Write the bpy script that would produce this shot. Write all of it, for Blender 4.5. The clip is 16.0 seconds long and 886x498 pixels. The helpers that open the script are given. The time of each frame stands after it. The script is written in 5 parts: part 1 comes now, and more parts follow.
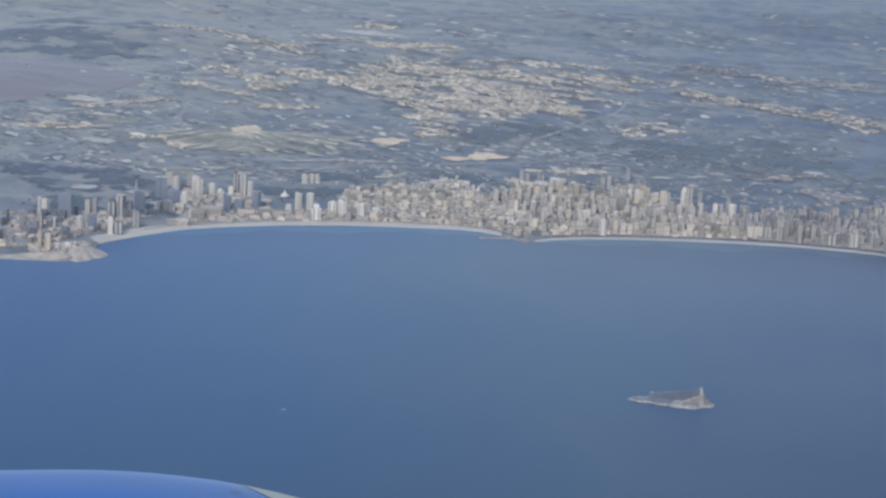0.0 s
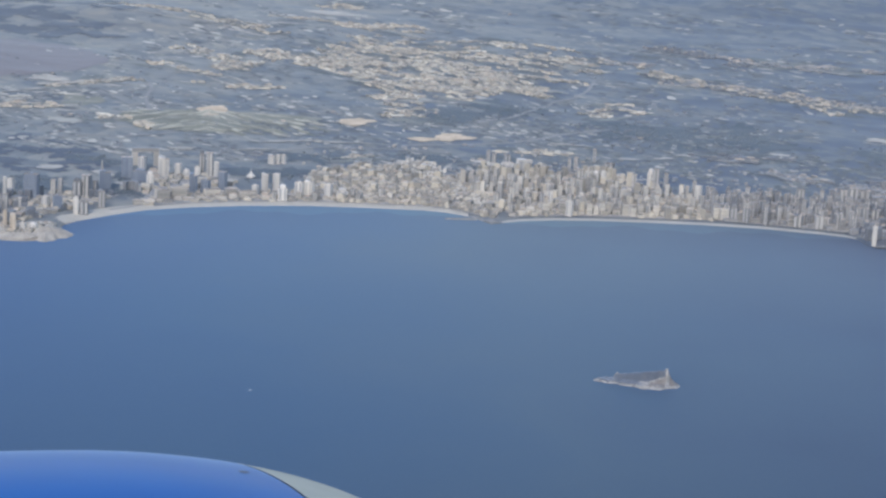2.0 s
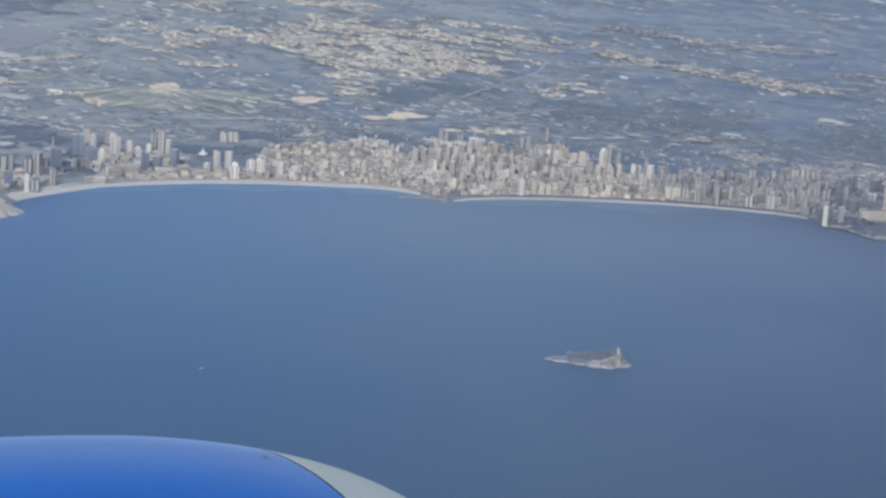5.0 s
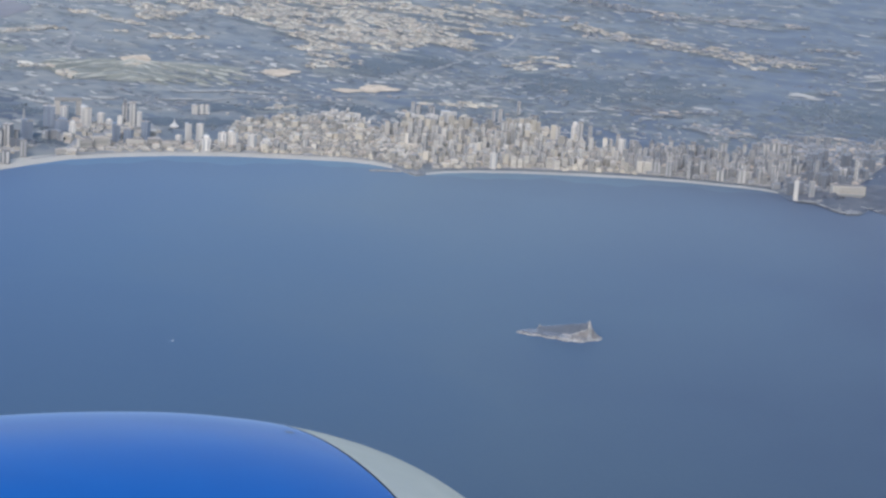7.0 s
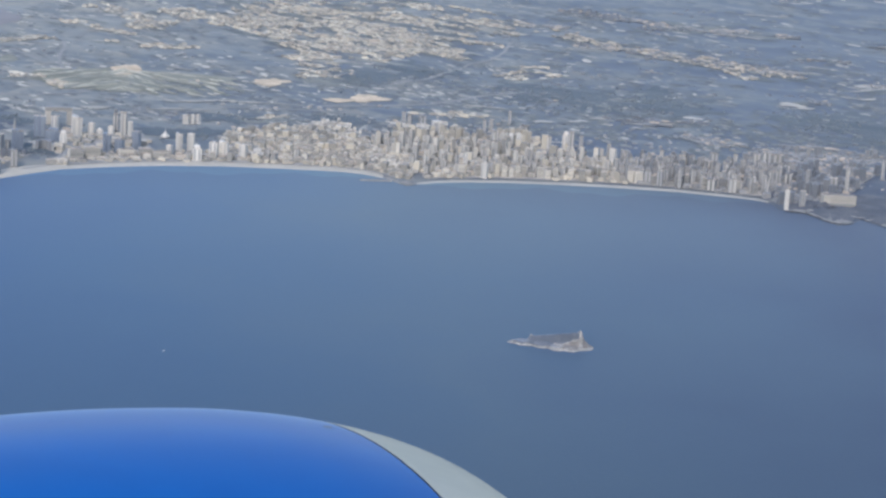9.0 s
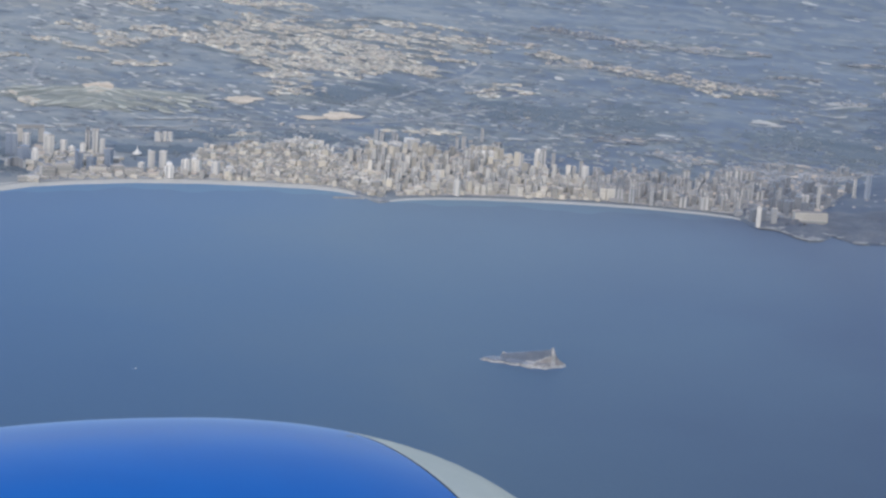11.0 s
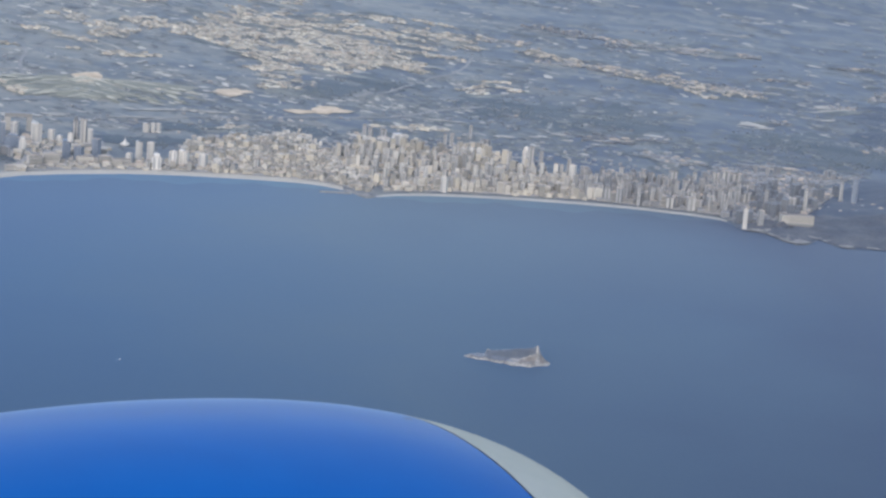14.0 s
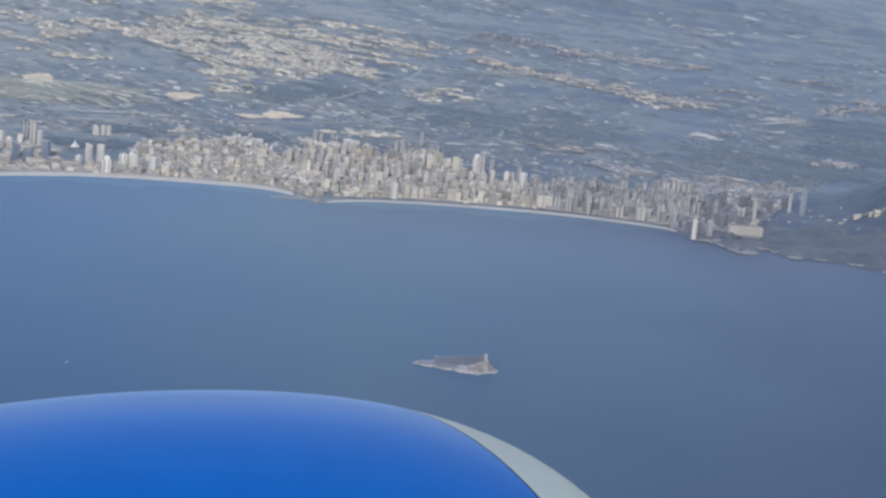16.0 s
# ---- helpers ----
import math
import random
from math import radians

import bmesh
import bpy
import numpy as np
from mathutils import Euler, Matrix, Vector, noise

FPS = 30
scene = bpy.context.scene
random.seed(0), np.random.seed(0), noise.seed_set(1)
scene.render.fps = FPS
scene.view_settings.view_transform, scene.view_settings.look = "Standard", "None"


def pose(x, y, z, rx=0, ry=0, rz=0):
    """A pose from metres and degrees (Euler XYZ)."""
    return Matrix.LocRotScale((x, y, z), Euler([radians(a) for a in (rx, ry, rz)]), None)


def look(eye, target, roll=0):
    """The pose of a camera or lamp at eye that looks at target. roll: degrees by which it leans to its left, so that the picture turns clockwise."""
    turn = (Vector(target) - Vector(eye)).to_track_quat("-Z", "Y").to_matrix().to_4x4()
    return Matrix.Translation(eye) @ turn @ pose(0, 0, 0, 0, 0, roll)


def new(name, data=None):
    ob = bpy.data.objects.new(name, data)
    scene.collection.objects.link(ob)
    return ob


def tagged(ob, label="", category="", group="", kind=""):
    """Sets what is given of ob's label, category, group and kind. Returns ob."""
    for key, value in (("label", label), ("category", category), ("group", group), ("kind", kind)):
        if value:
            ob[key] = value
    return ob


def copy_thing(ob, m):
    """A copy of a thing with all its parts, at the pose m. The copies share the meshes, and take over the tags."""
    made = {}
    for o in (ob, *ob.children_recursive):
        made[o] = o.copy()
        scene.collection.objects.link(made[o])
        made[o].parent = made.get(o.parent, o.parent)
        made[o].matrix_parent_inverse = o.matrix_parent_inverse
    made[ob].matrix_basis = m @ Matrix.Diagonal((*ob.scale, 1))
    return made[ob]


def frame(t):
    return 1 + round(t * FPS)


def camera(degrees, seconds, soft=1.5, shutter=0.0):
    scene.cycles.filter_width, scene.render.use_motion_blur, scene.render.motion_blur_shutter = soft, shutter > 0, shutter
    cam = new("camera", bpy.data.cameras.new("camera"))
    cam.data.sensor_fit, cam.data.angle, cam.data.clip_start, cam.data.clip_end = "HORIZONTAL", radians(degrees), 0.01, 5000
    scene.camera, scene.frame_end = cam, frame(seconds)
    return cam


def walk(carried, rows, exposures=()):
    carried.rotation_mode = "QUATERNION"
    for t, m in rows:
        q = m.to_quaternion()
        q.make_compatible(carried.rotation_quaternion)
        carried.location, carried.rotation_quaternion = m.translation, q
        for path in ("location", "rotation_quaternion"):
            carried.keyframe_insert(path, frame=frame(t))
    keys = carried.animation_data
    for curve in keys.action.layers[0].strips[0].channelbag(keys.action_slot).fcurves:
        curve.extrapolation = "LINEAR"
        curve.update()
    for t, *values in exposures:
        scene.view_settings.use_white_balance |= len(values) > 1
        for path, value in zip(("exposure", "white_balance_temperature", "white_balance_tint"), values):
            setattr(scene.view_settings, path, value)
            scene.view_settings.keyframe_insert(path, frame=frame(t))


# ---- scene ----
# A resort coast seen from an airliner's window. One metre here is about six real ones,
# so that the far hills stay inside the camera's reach; the engine cowl keeps its own size.
cam = camera(22.870, 16.0, soft=2.65)
PATH = [
    (0, pose(0.2683, 0.4557, 416.8680, 78.4899, -2.5993, 0.3091)),
    (0.5, pose(0.2511, 0.4034, 416.8833, 77.9809, -3.0738, 0.0851)),
    (1, pose(0.2380, 0.3670, 416.8933, 77.9007, -3.1639, -0.1960)),
    (1.5, pose(0.2290, 0.3587, 416.8959, 78.0937, -2.9810, -0.3951)),
    (2, pose(0.2200, 0.3505, 416.8986, 78.0269, -2.8921, -0.5282)),
    (2.5, pose(0.2026, 0.3496, 416.9033, 78.0705, -2.9924, -0.8259)),
    (3, pose(0.1852, 0.3488, 416.9080, 77.9436, -2.9852, -0.9522)),
    (5.5, pose(0.1127, 0.2001, 416.9518, 77.4871, -3.2620, -2.0514)),
    (6, pose(0.0928, 0.1652, 416.9652, 77.3921, -3.1703, -2.3270)),
    (6.5, pose(0.0729, 0.1304, 416.9785, 77.0922, -3.3223, -2.4350)),
    (7, pose(0.0522, 0.1100, 416.9829, 76.8731, -3.6590, -2.4081)),
    (7.5, pose(0.0316, 0.0896, 416.9874, 77.1410, -3.6796, -2.5722)),
    (8, pose(0.0158, 0.0442, 416.9932, 77.0175, -3.6075, -2.6982)),
    (8.5, pose(-0.0001, -0.0012, 416.9991, 77.0853, -3.6325, -2.6269)),
    (10.8, pose(-0.0881, -0.0491, 416.9908, 77.4045, -3.9302, -3.0931)),
    (11, pose(-0.0958, -0.0532, 416.9900, 77.6421, -3.8108, -3.3576)),
    (11.5, pose(-0.1165, -0.0852, 416.9953, 77.6848, -3.8589, -3.5328)),
    (12, pose(-0.1371, -0.1172, 417.0005, 77.6949, -3.8163, -3.5979)),
    (12.5, pose(-0.1635, -0.1695, 417.0132, 77.1796, -4.2667, -3.4088)),
    (13, pose(-0.1858, -0.1918, 417.0195, 77.2945, -4.5327, -3.1243)),
    (13.5, pose(-0.2049, -0.2109, 417.0174, 77.5242, -4.8878, -3.4840)),
    (14, pose(-0.2245, -0.2334, 417.0172, 77.5562, -4.8645, -3.4963)),
    (14.5, pose(-0.2465, -0.2610, 417.0172, 77.5232, -4.9933, -3.5718)),
    (15, pose(-0.2685, -0.2886, 417.0173, 77.5291, -5.1198, -3.6888)),
    (15.5, pose(-0.2996, -0.3399, 417.0241, 77.6857, -5.6324, -4.0865)),
    (16, pose(-0.3288, -0.4518, 417.0517, 77.8395, -5.8422, -4.6369)),
]
walk(cam, PATH, exposures=[(0.0, 0.37, 5830, 17), (1.0, 0.48, 5830, 17), (3.0, 0.47, 5830, 17), (6.0, 0.49, 5840, 17), (6.5, 0.54, 5850, 17),
                           (8.5, 0.57, 5860, 17), (11.0, 0.52, 5850, 17), (12.5, 0.51, 5860, 17), (13.0, 0.57, 5870, 17), (14.0, 0.53, 5860, 17), (16.0, 0.51, 5860, 17)])

# ---- world and sun ----
SUN_AZ, SUN_EL = radians(-164), radians(38)
world = bpy.data.worlds.new("sky")
scene.world = world
world.use_nodes = True
wn, wl = world.node_tree.nodes, world.node_tree.links
sky = wn.new("ShaderNodeTexSky")
sky.sky_type = 'NISHITA'
sky.sun_disc = False
sky.sun_elevation, sky.sun_rotation = SUN_EL, SUN_AZ
sky.air_density, sky.dust_density, sky.ozone_density = 1.6, 2.0, 2.0
wl.new(sky.outputs[0], wn["Background"].inputs[0])
wn["Background"].inputs[1].default_value = 0.15
sun_data = bpy.data.lights.new("sun", 'SUN')
sun_data.energy, sun_data.angle, sun_data.color = 1.15, radians(0.6), (1.0, 0.94, 0.84)
sun = new("sun", sun_data)
sun_way = Vector((math.sin(SUN_AZ) * math.cos(SUN_EL), math.cos(SUN_AZ) * math.cos(SUN_EL), math.sin(SUN_EL)))
sun.matrix_world = look(sun_way * 100, (0, 0, 0))


# ---- materials ----
def surface(name, tones, scale, rough=0.8, fine=None, bump=0.0, spec=0.5, per_object=0.0, per_island=0.0, ior=1.5, cells=0.0, stretch=None, turn=0.0, sheen=0.0, grain=0.0, east=0.0, inland=0.0):
    """A Principled material: a ramp of tones driven by coarse and fine noise, with bump, and a change of tone from object to object or piece to piece."""
    m = bpy.data.materials.new(name)
    m.use_nodes = True
    n, l = m.node_tree.nodes, m.node_tree.links
    b = n["Principled BSDF"]
    b.inputs["Roughness"].default_value = rough
    b.inputs["Specular IOR Level"].default_value = spec
    b.inputs["IOR"].default_value = ior
    # pale-blue sheen stands in for aerial haze at low viewing angles
    b.inputs["Sheen Weight"].default_value, b.inputs["Sheen Roughness"].default_value = sheen, 0.5
    b.inputs["Sheen Tint"].default_value = (0.82, 0.88, 0.94, 1)
    co = n.new("ShaderNodeTexCoord")
    where = co.outputs["Object"]
    if turn:
        tn = n.new("ShaderNodeMapping")
        tn.inputs["Rotation"].default_value = (0, 0, turn)
        l.new(where, tn.inputs[0])
        where = tn.outputs[0]
    if stretch:
        mp = n.new("ShaderNodeMapping")
        mp.inputs["Scale"].default_value = stretch
        l.new(where, mp.inputs[0])
        where = mp.outputs[0]
    coarse = n.new("ShaderNodeTexNoise")
    coarse.inputs["Scale"].default_value, coarse.inputs["Detail"].default_value = scale, 8
    coarse.inputs["Roughness"].default_value = 0.62
    l.new(where, coarse.inputs["Vector"])
    value = coarse.outputs["Fac"]
    small = n.new("ShaderNodeTexNoise")
    small.inputs["Scale"].default_value, small.inputs["Detail"].default_value = fine or scale * 9, 6
    l.new(where, small.inputs["Vector"])

    def blend(a, c, amount):
        mx = n.new("ShaderNodeMix")
        mx.inputs["Factor"].default_value = amount
        l.new(a, mx.inputs["A"])
        l.new(c, mx.inputs["B"])
        return mx.outputs["Result"]

    value = blend(value, small.outputs["Fac"], 0.35)
    if cells:
        vo = n.new("ShaderNodeTexVoronoi")
        vo.inputs["Scale"].default_value = cells
        l.new(where, vo.inputs["Vector"])
        sp = n.new("ShaderNodeSeparateColor")
        l.new(vo.outputs["Color"], sp.inputs[0])
        value = blend(value, sp.outputs[0], 0.34)
    if grain:
        vg = n.new("ShaderNodeTexVoronoi")
        vg.inputs["Scale"].default_value = grain
        l.new(where, vg.inputs["Vector"])
        sg = n.new("ShaderNodeSeparateColor")
        l.new(vg.outputs["Color"], sg.inputs[0])
        value = blend(value, sg.outputs[0], 0.24)
    if per_object:
        info = n.new("ShaderNodeObjectInfo")
        value = blend(value, info.outputs["Random"], per_object)
    if per_island:
        geo = n.new("ShaderNodeNewGeometry")
        value = blend(value, geo.outputs["Random Per Island"], per_island)
    # darker to the east: cloud shade and haze put into the tone
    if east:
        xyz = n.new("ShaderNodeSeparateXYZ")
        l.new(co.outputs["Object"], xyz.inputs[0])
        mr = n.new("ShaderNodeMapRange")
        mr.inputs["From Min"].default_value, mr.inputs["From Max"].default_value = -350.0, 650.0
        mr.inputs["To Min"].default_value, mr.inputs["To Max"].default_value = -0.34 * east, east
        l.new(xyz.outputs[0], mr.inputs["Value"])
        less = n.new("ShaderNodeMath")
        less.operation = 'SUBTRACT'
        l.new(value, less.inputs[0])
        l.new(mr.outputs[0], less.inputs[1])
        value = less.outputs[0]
    # paler inland: the haze of distance put into the tone
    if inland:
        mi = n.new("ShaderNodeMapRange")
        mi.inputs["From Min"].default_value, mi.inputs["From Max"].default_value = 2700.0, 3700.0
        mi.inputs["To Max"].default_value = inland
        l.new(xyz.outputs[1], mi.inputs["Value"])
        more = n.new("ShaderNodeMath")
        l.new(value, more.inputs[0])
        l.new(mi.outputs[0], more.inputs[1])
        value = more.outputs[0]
    ramp = n.new("ShaderNodeValToRGB")
    el = ramp.color_ramp.elements
    while len(el) < len(tones):
        el.new(0.5)
    for e, (p, c) in zip(el, tones):
        e.position, e.color = p, (*c, 1)
    l.new(value, ramp.inputs[0])
    l.new(ramp.outputs[0], b.inputs["Base Color"])
    if bump:
        bp = n.new("ShaderNodeBump")
        bp.inputs["Strength"].default_value, bp.inputs["Distance"].default_value = bump, 0.5
        l.new(small.outputs["Fac"], bp.inputs["Height"])
        l.new(bp.outputs[0], b.inputs["Normal"])
    return m


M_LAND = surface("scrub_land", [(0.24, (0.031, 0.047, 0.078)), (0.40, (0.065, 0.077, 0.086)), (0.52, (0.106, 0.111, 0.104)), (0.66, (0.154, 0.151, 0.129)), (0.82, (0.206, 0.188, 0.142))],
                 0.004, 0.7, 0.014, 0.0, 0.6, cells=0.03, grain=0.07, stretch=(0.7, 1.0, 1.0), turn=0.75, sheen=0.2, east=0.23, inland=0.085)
M_WOOD = surface("pine_canopy", [(0.3, (0.062, 0.078, 0.084)), (0.7, (0.085, 0.102, 0.103))], 0.05, 0.75, 0.5, 0.2, 0.6, per_island=0.3, sheen=0.4)
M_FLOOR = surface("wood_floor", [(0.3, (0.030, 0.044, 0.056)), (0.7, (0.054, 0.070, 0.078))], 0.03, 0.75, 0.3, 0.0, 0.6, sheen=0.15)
M_BARE = surface("bare_earth", [(0.34, (0.32, 0.25, 0.17)), (0.46, (0.50, 0.395, 0.265)), (0.62, (0.66, 0.535, 0.37))], 0.05, 0.9, 0.3, sheen=0.05)
M_GRASS = surface("mown_grass", [(0.36, (0.165, 0.170, 0.138)), (0.50, (0.225, 0.224, 0.178)), (0.64, (0.30, 0.288, 0.225))], 0.05, 0.85, 0.25, stretch=(0.25, 1.0, 1.0), turn=0.2, sheen=0.04)
M_FAIRWAY = surface("dry_fairway", [(0.3, (0.22, 0.22, 0.165)), (0.5, (0.33, 0.315, 0.235)), (0.7, (0.52, 0.48, 0.365))], 0.05, 0.85, 0.3, per_island=0.6, sheen=0.04)
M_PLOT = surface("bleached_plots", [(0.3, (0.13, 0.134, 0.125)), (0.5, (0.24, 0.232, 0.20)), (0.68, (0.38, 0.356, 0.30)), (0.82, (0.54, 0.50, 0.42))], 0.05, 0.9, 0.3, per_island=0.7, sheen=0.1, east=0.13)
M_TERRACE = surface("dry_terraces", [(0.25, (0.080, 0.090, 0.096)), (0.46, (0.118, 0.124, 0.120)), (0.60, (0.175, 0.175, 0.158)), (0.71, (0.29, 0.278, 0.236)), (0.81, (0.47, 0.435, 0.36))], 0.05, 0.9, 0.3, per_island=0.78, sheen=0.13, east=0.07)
M_VILLAGE = surface("village_ground", [(0.28, (0.16, 0.162, 0.145)), (0.41, (0.30, 0.283, 0.23)), (0.52, (0.50, 0.455, 0.35)), (0.64, (0.72, 0.65, 0.49))], 0.05, 0.85, 0.3, per_island=0.5, sheen=0.06)
M_TOWN = surface("town_ground", [(0.34, (0.16, 0.16, 0.15)), (0.5, (0.27, 0.26, 0.235)), (0.66, (0.40, 0.375, 0.33))], 0.06, 0.85, 0.4, sheen=0.1)
M_DULL = surface("grey_sand", [(0.3, (0.31, 0.298, 0.254)), (0.7, (0.43, 0.41, 0.35))], 0.03, 0.9, 0.4)
M_SAND = surface("beach_sand", [(0.3, (0.36, 0.335, 0.275)), (0.7, (0.48, 0.445, 0.37))], 0.06, 0.9, 0.6)
M_ROAD = surface("pale_asphalt", [(0.3, (0.185, 0.184, 0.175)), (0.7, (0.29, 0.28, 0.255))], 0.03, 0.85, 0.3, sheen=0.12)
M_ROCK = surface("limestone", [(0.32, (0.12, 0.118, 0.112)), (0.5, (0.215, 0.208, 0.19)), (0.68, (0.36, 0.342, 0.30))], 0.16, 0.9, 1.2, 0.6, sheen=0.1)
M_ISLE = surface("island_scrub", [(0.3, (0.054, 0.068, 0.090)), (0.55, (0.080, 0.092, 0.110)), (0.75, (0.13, 0.134, 0.135))], 0.2, 0.9, 1.4, 0.4, sheen=0.5)
M_HEAD = surface("headland_scrub", [(0.36, (0.036, 0.046, 0.064)), (0.48, (0.060, 0.067, 0.080)), (0.58, (0.088, 0.090, 0.097)), (0.70, (0.155, 0.152, 0.150))], 0.03, 0.9, 0.25, 0.4, sheen=0.13)
# blue haze of the far slopes, put into a ground colour
M_SLOPE = surface("hazed_slopes", [(0.3, (0.050, 0.064, 0.086)), (0.5, (0.068, 0.081, 0.096)), (0.7, (0.092, 0.101, 0.106))], 0.02, 0.8, 0.2, sheen=0.17)
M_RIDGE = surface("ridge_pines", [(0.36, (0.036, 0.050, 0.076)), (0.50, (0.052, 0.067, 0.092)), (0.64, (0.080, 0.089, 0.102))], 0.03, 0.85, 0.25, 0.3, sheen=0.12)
M_HILL = surface("bare_hillside", [(0.3, (0.128, 0.113, 0.113)), (0.7, (0.176, 0.152, 0.143))], 0.012, 0.7, 0.12, spec=0.6, sheen=0.17)
M_STUBBLE = surface("pale_stubble", [(0.32, (0.22, 0.216, 0.19)), (0.48, (0.345, 0.328, 0.28)), (0.64, (0.51, 0.472, 0.39))], 0.05, 0.9, 0.3, sheen=0.08)
M_CLIFF = surface("white_limestone", [(0.36, (0.13, 0.128, 0.124)), (0.50, (0.24, 0.234, 0.216)), (0.66, (0.42, 0.404, 0.362))], 0.2, 0.9, 1.5, 0.5, sheen=0.08)
M_SCREE = surface("brown_scree", [(0.32, (0.10, 0.094, 0.088)), (0.5, (0.165, 0.152, 0.136)), (0.68, (0.26, 0.24, 0.212))], 0.25, 0.9, 1.5, 0.5, sheen=0.1)
M_WALL = surface("painted_concrete", [(0.18, (0.19, 0.192, 0.186)), (0.40, (0.26, 0.253, 0.232)), (0.60, (0.345, 0.328, 0.29)), (0.84, (0.53, 0.50, 0.435))], 0.25, 0.75, 2.0, per_object=0.72, sheen=0.2)
# grey render, dimmed and blued with the haze over the east shore
M_GREY = surface("hazed_grey_render", [(0.18, (0.106, 0.118, 0.136)), (0.40, (0.138, 0.148, 0.160)), (0.60, (0.186, 0.190, 0.192)), (0.84, (0.30, 0.296, 0.28))], 0.25, 0.8, 2.0, per_object=0.6, per_island=0.2, sheen=0.25)
M_CREAM = surface("cream_render", [(0.2, (0.40, 0.392, 0.366)), (0.5, (0.50, 0.485, 0.445)), (0.8, (0.62, 0.595, 0.54))], 0.25, 0.75, 2.0, per_object=0.65, sheen=0.2)
M_TAN = surface("tan_render", [(0.2, (0.30, 0.265, 0.215)), (0.5, (0.38, 0.335, 0.27)), (0.8, (0.48, 0.43, 0.35))], 0.25, 0.8, 2.0, per_object=0.5, sheen=0.12)
M_CAPE = surface("tan_rock", [(0.32, (0.22, 0.20, 0.168)), (0.5, (0.33, 0.30, 0.245)), (0.68, (0.46, 0.415, 0.335))], 0.1, 0.9, 0.8, 0.4, sheen=0.08)
# blue-grey glass, with the towers' shade and haze put into its colour
M_SLATE = surface("shaded_blue_glazing", [(0.3, (0.14, 0.172, 0.222)), (0.7, (0.19, 0.22, 0.262))], 0.25, 0.4, 2.0, per_object=0.5, sheen=0.2)
M_BALCONY = surface("balcony_shade", [(0.25, (0.28, 0.288, 0.292)), (0.5, (0.35, 0.350, 0.34)), (0.75, (0.44, 0.43, 0.40))], 0.5, 0.5, 3.0, per_object=0.6, sheen=0.18)
M_ROOF = surface("flat_roof", [(0.3, (0.22, 0.20, 0.175)), (0.5, (0.34, 0.305, 0.255)), (0.7, (0.48, 0.435, 0.37))], 0.4, 0.9, 3.0, per_object=0.6)
M_PALE = surface("white_render", [(0.2, (0.42, 0.41, 0.385)), (0.5, (0.54, 0.52, 0.475)), (0.8, (0.68, 0.65, 0.58))], 0.25, 0.75, 2.0, per_object=0.6, sheen=0.16)
M_HOUSE = surface("house_walls", [(0.25, (0.20, 0.195, 0.176)), (0.42, (0.27, 0.256, 0.22)), (0.56, (0.345, 0.319, 0.262)), (0.78, (0.47, 0.43, 0.348))], 0.2, 0.8, 2.0, per_island=0.7, sheen=0.13)
M_CREST = surface("whitewash", [(0.25, (0.27, 0.26, 0.235)), (0.5, (0.40, 0.38, 0.33)), (0.78, (0.56, 0.525, 0.45))], 0.2, 0.8, 2.0, per_island=0.7, sheen=0.13)
M_TILE = surface("clay_tiles", [(0.3, (0.29, 0.25, 0.20)), (0.6, (0.40, 0.35, 0.28))], 0.5, 0.85, 3.0, per_island=0.5)
M_WHITE = surface("white_gelcoat", [(0.3, (0.52, 0.53, 0.53)), (0.7, (0.62, 0.63, 0.62))], 1.0, 0.35)
M_FOAM = surface("foam", [(0.3, (0.25, 0.30, 0.36)), (0.7, (0.42, 0.46, 0.50))], 0.6, 0.8)
M_DRY = surface("dry_farmland", [(0.32, (0.09, 0.102, 0.098)), (0.46, (0.14, 0.148, 0.13)), (0.60, (0.205, 0.203, 0.17)), (0.74, (0.34, 0.322, 0.265))], 0.05, 0.85, 0.3, per_island=0.55, sheen=0.12, east=0.12)
M_BLUE = surface("blue_paint", [(0.3, (0.0015, 0.074, 0.285)), (0.7, (0.002, 0.092, 0.335))], 1.1, 0.5, 9.0, spec=0.12)
bb = M_BLUE.node_tree.nodes["Principled BSDF"]
# blue-tinted sheen stands in for the sky's reflection along the cowl's edge
bb.inputs["Sheen Weight"].default_value, bb.inputs["Sheen Roughness"].default_value = 0.48, 0.21
bb.inputs["Sheen Tint"].default_value = (0.55, 0.77, 1.0, 1)
bb.inputs["Coat Weight"].default_value, bb.inputs["Coat Roughness"].default_value, bb.inputs["Coat IOR"].default_value = 0.15, 0.2, 1.33
M_LIP = surface("brushed_aluminium", [(0.3, (0.345, 0.345, 0.285)), (0.7, (0.42, 0.415, 0.345))], 2.5, 0.5, 22.0)
M_LIP.node_tree.nodes["Principled BSDF"].inputs["Metallic"].default_value = 0.3
M_DARK = surface("dark_metal", [(0.3, (0.03, 0.03, 0.035)), (0.7, (0.07, 0.07, 0.075))], 3.0, 0.5)
M_DUCT = surface("grey_duct", [(0.3, (0.30, 0.31, 0.32)), (0.7, (0.38, 0.39, 0.40))], 3.0, 0.5)

M_SEA = bpy.data.materials.new("sea_water")
M_SEA.use_nodes = True
sn, sl = M_SEA.node_tree.nodes, M_SEA.node_tree.links
sb = sn["Principled BSDF"]
sb.inputs["Roughness"].default_value, sb.inputs["IOR"].default_value = 0.4, 1.08
sb.inputs["Specular IOR Level"].default_value = 0.5
# tinted sheen stands in for haze over the distant water
sb.inputs["Sheen Weight"].default_value, sb.inputs["Sheen Roughness"].default_value = 0.27, 0.36
sb.inputs["Sheen Tint"].default_value = (0.78, 0.89, 0.98, 1)
sco = sn.new("ShaderNodeTexCoord")
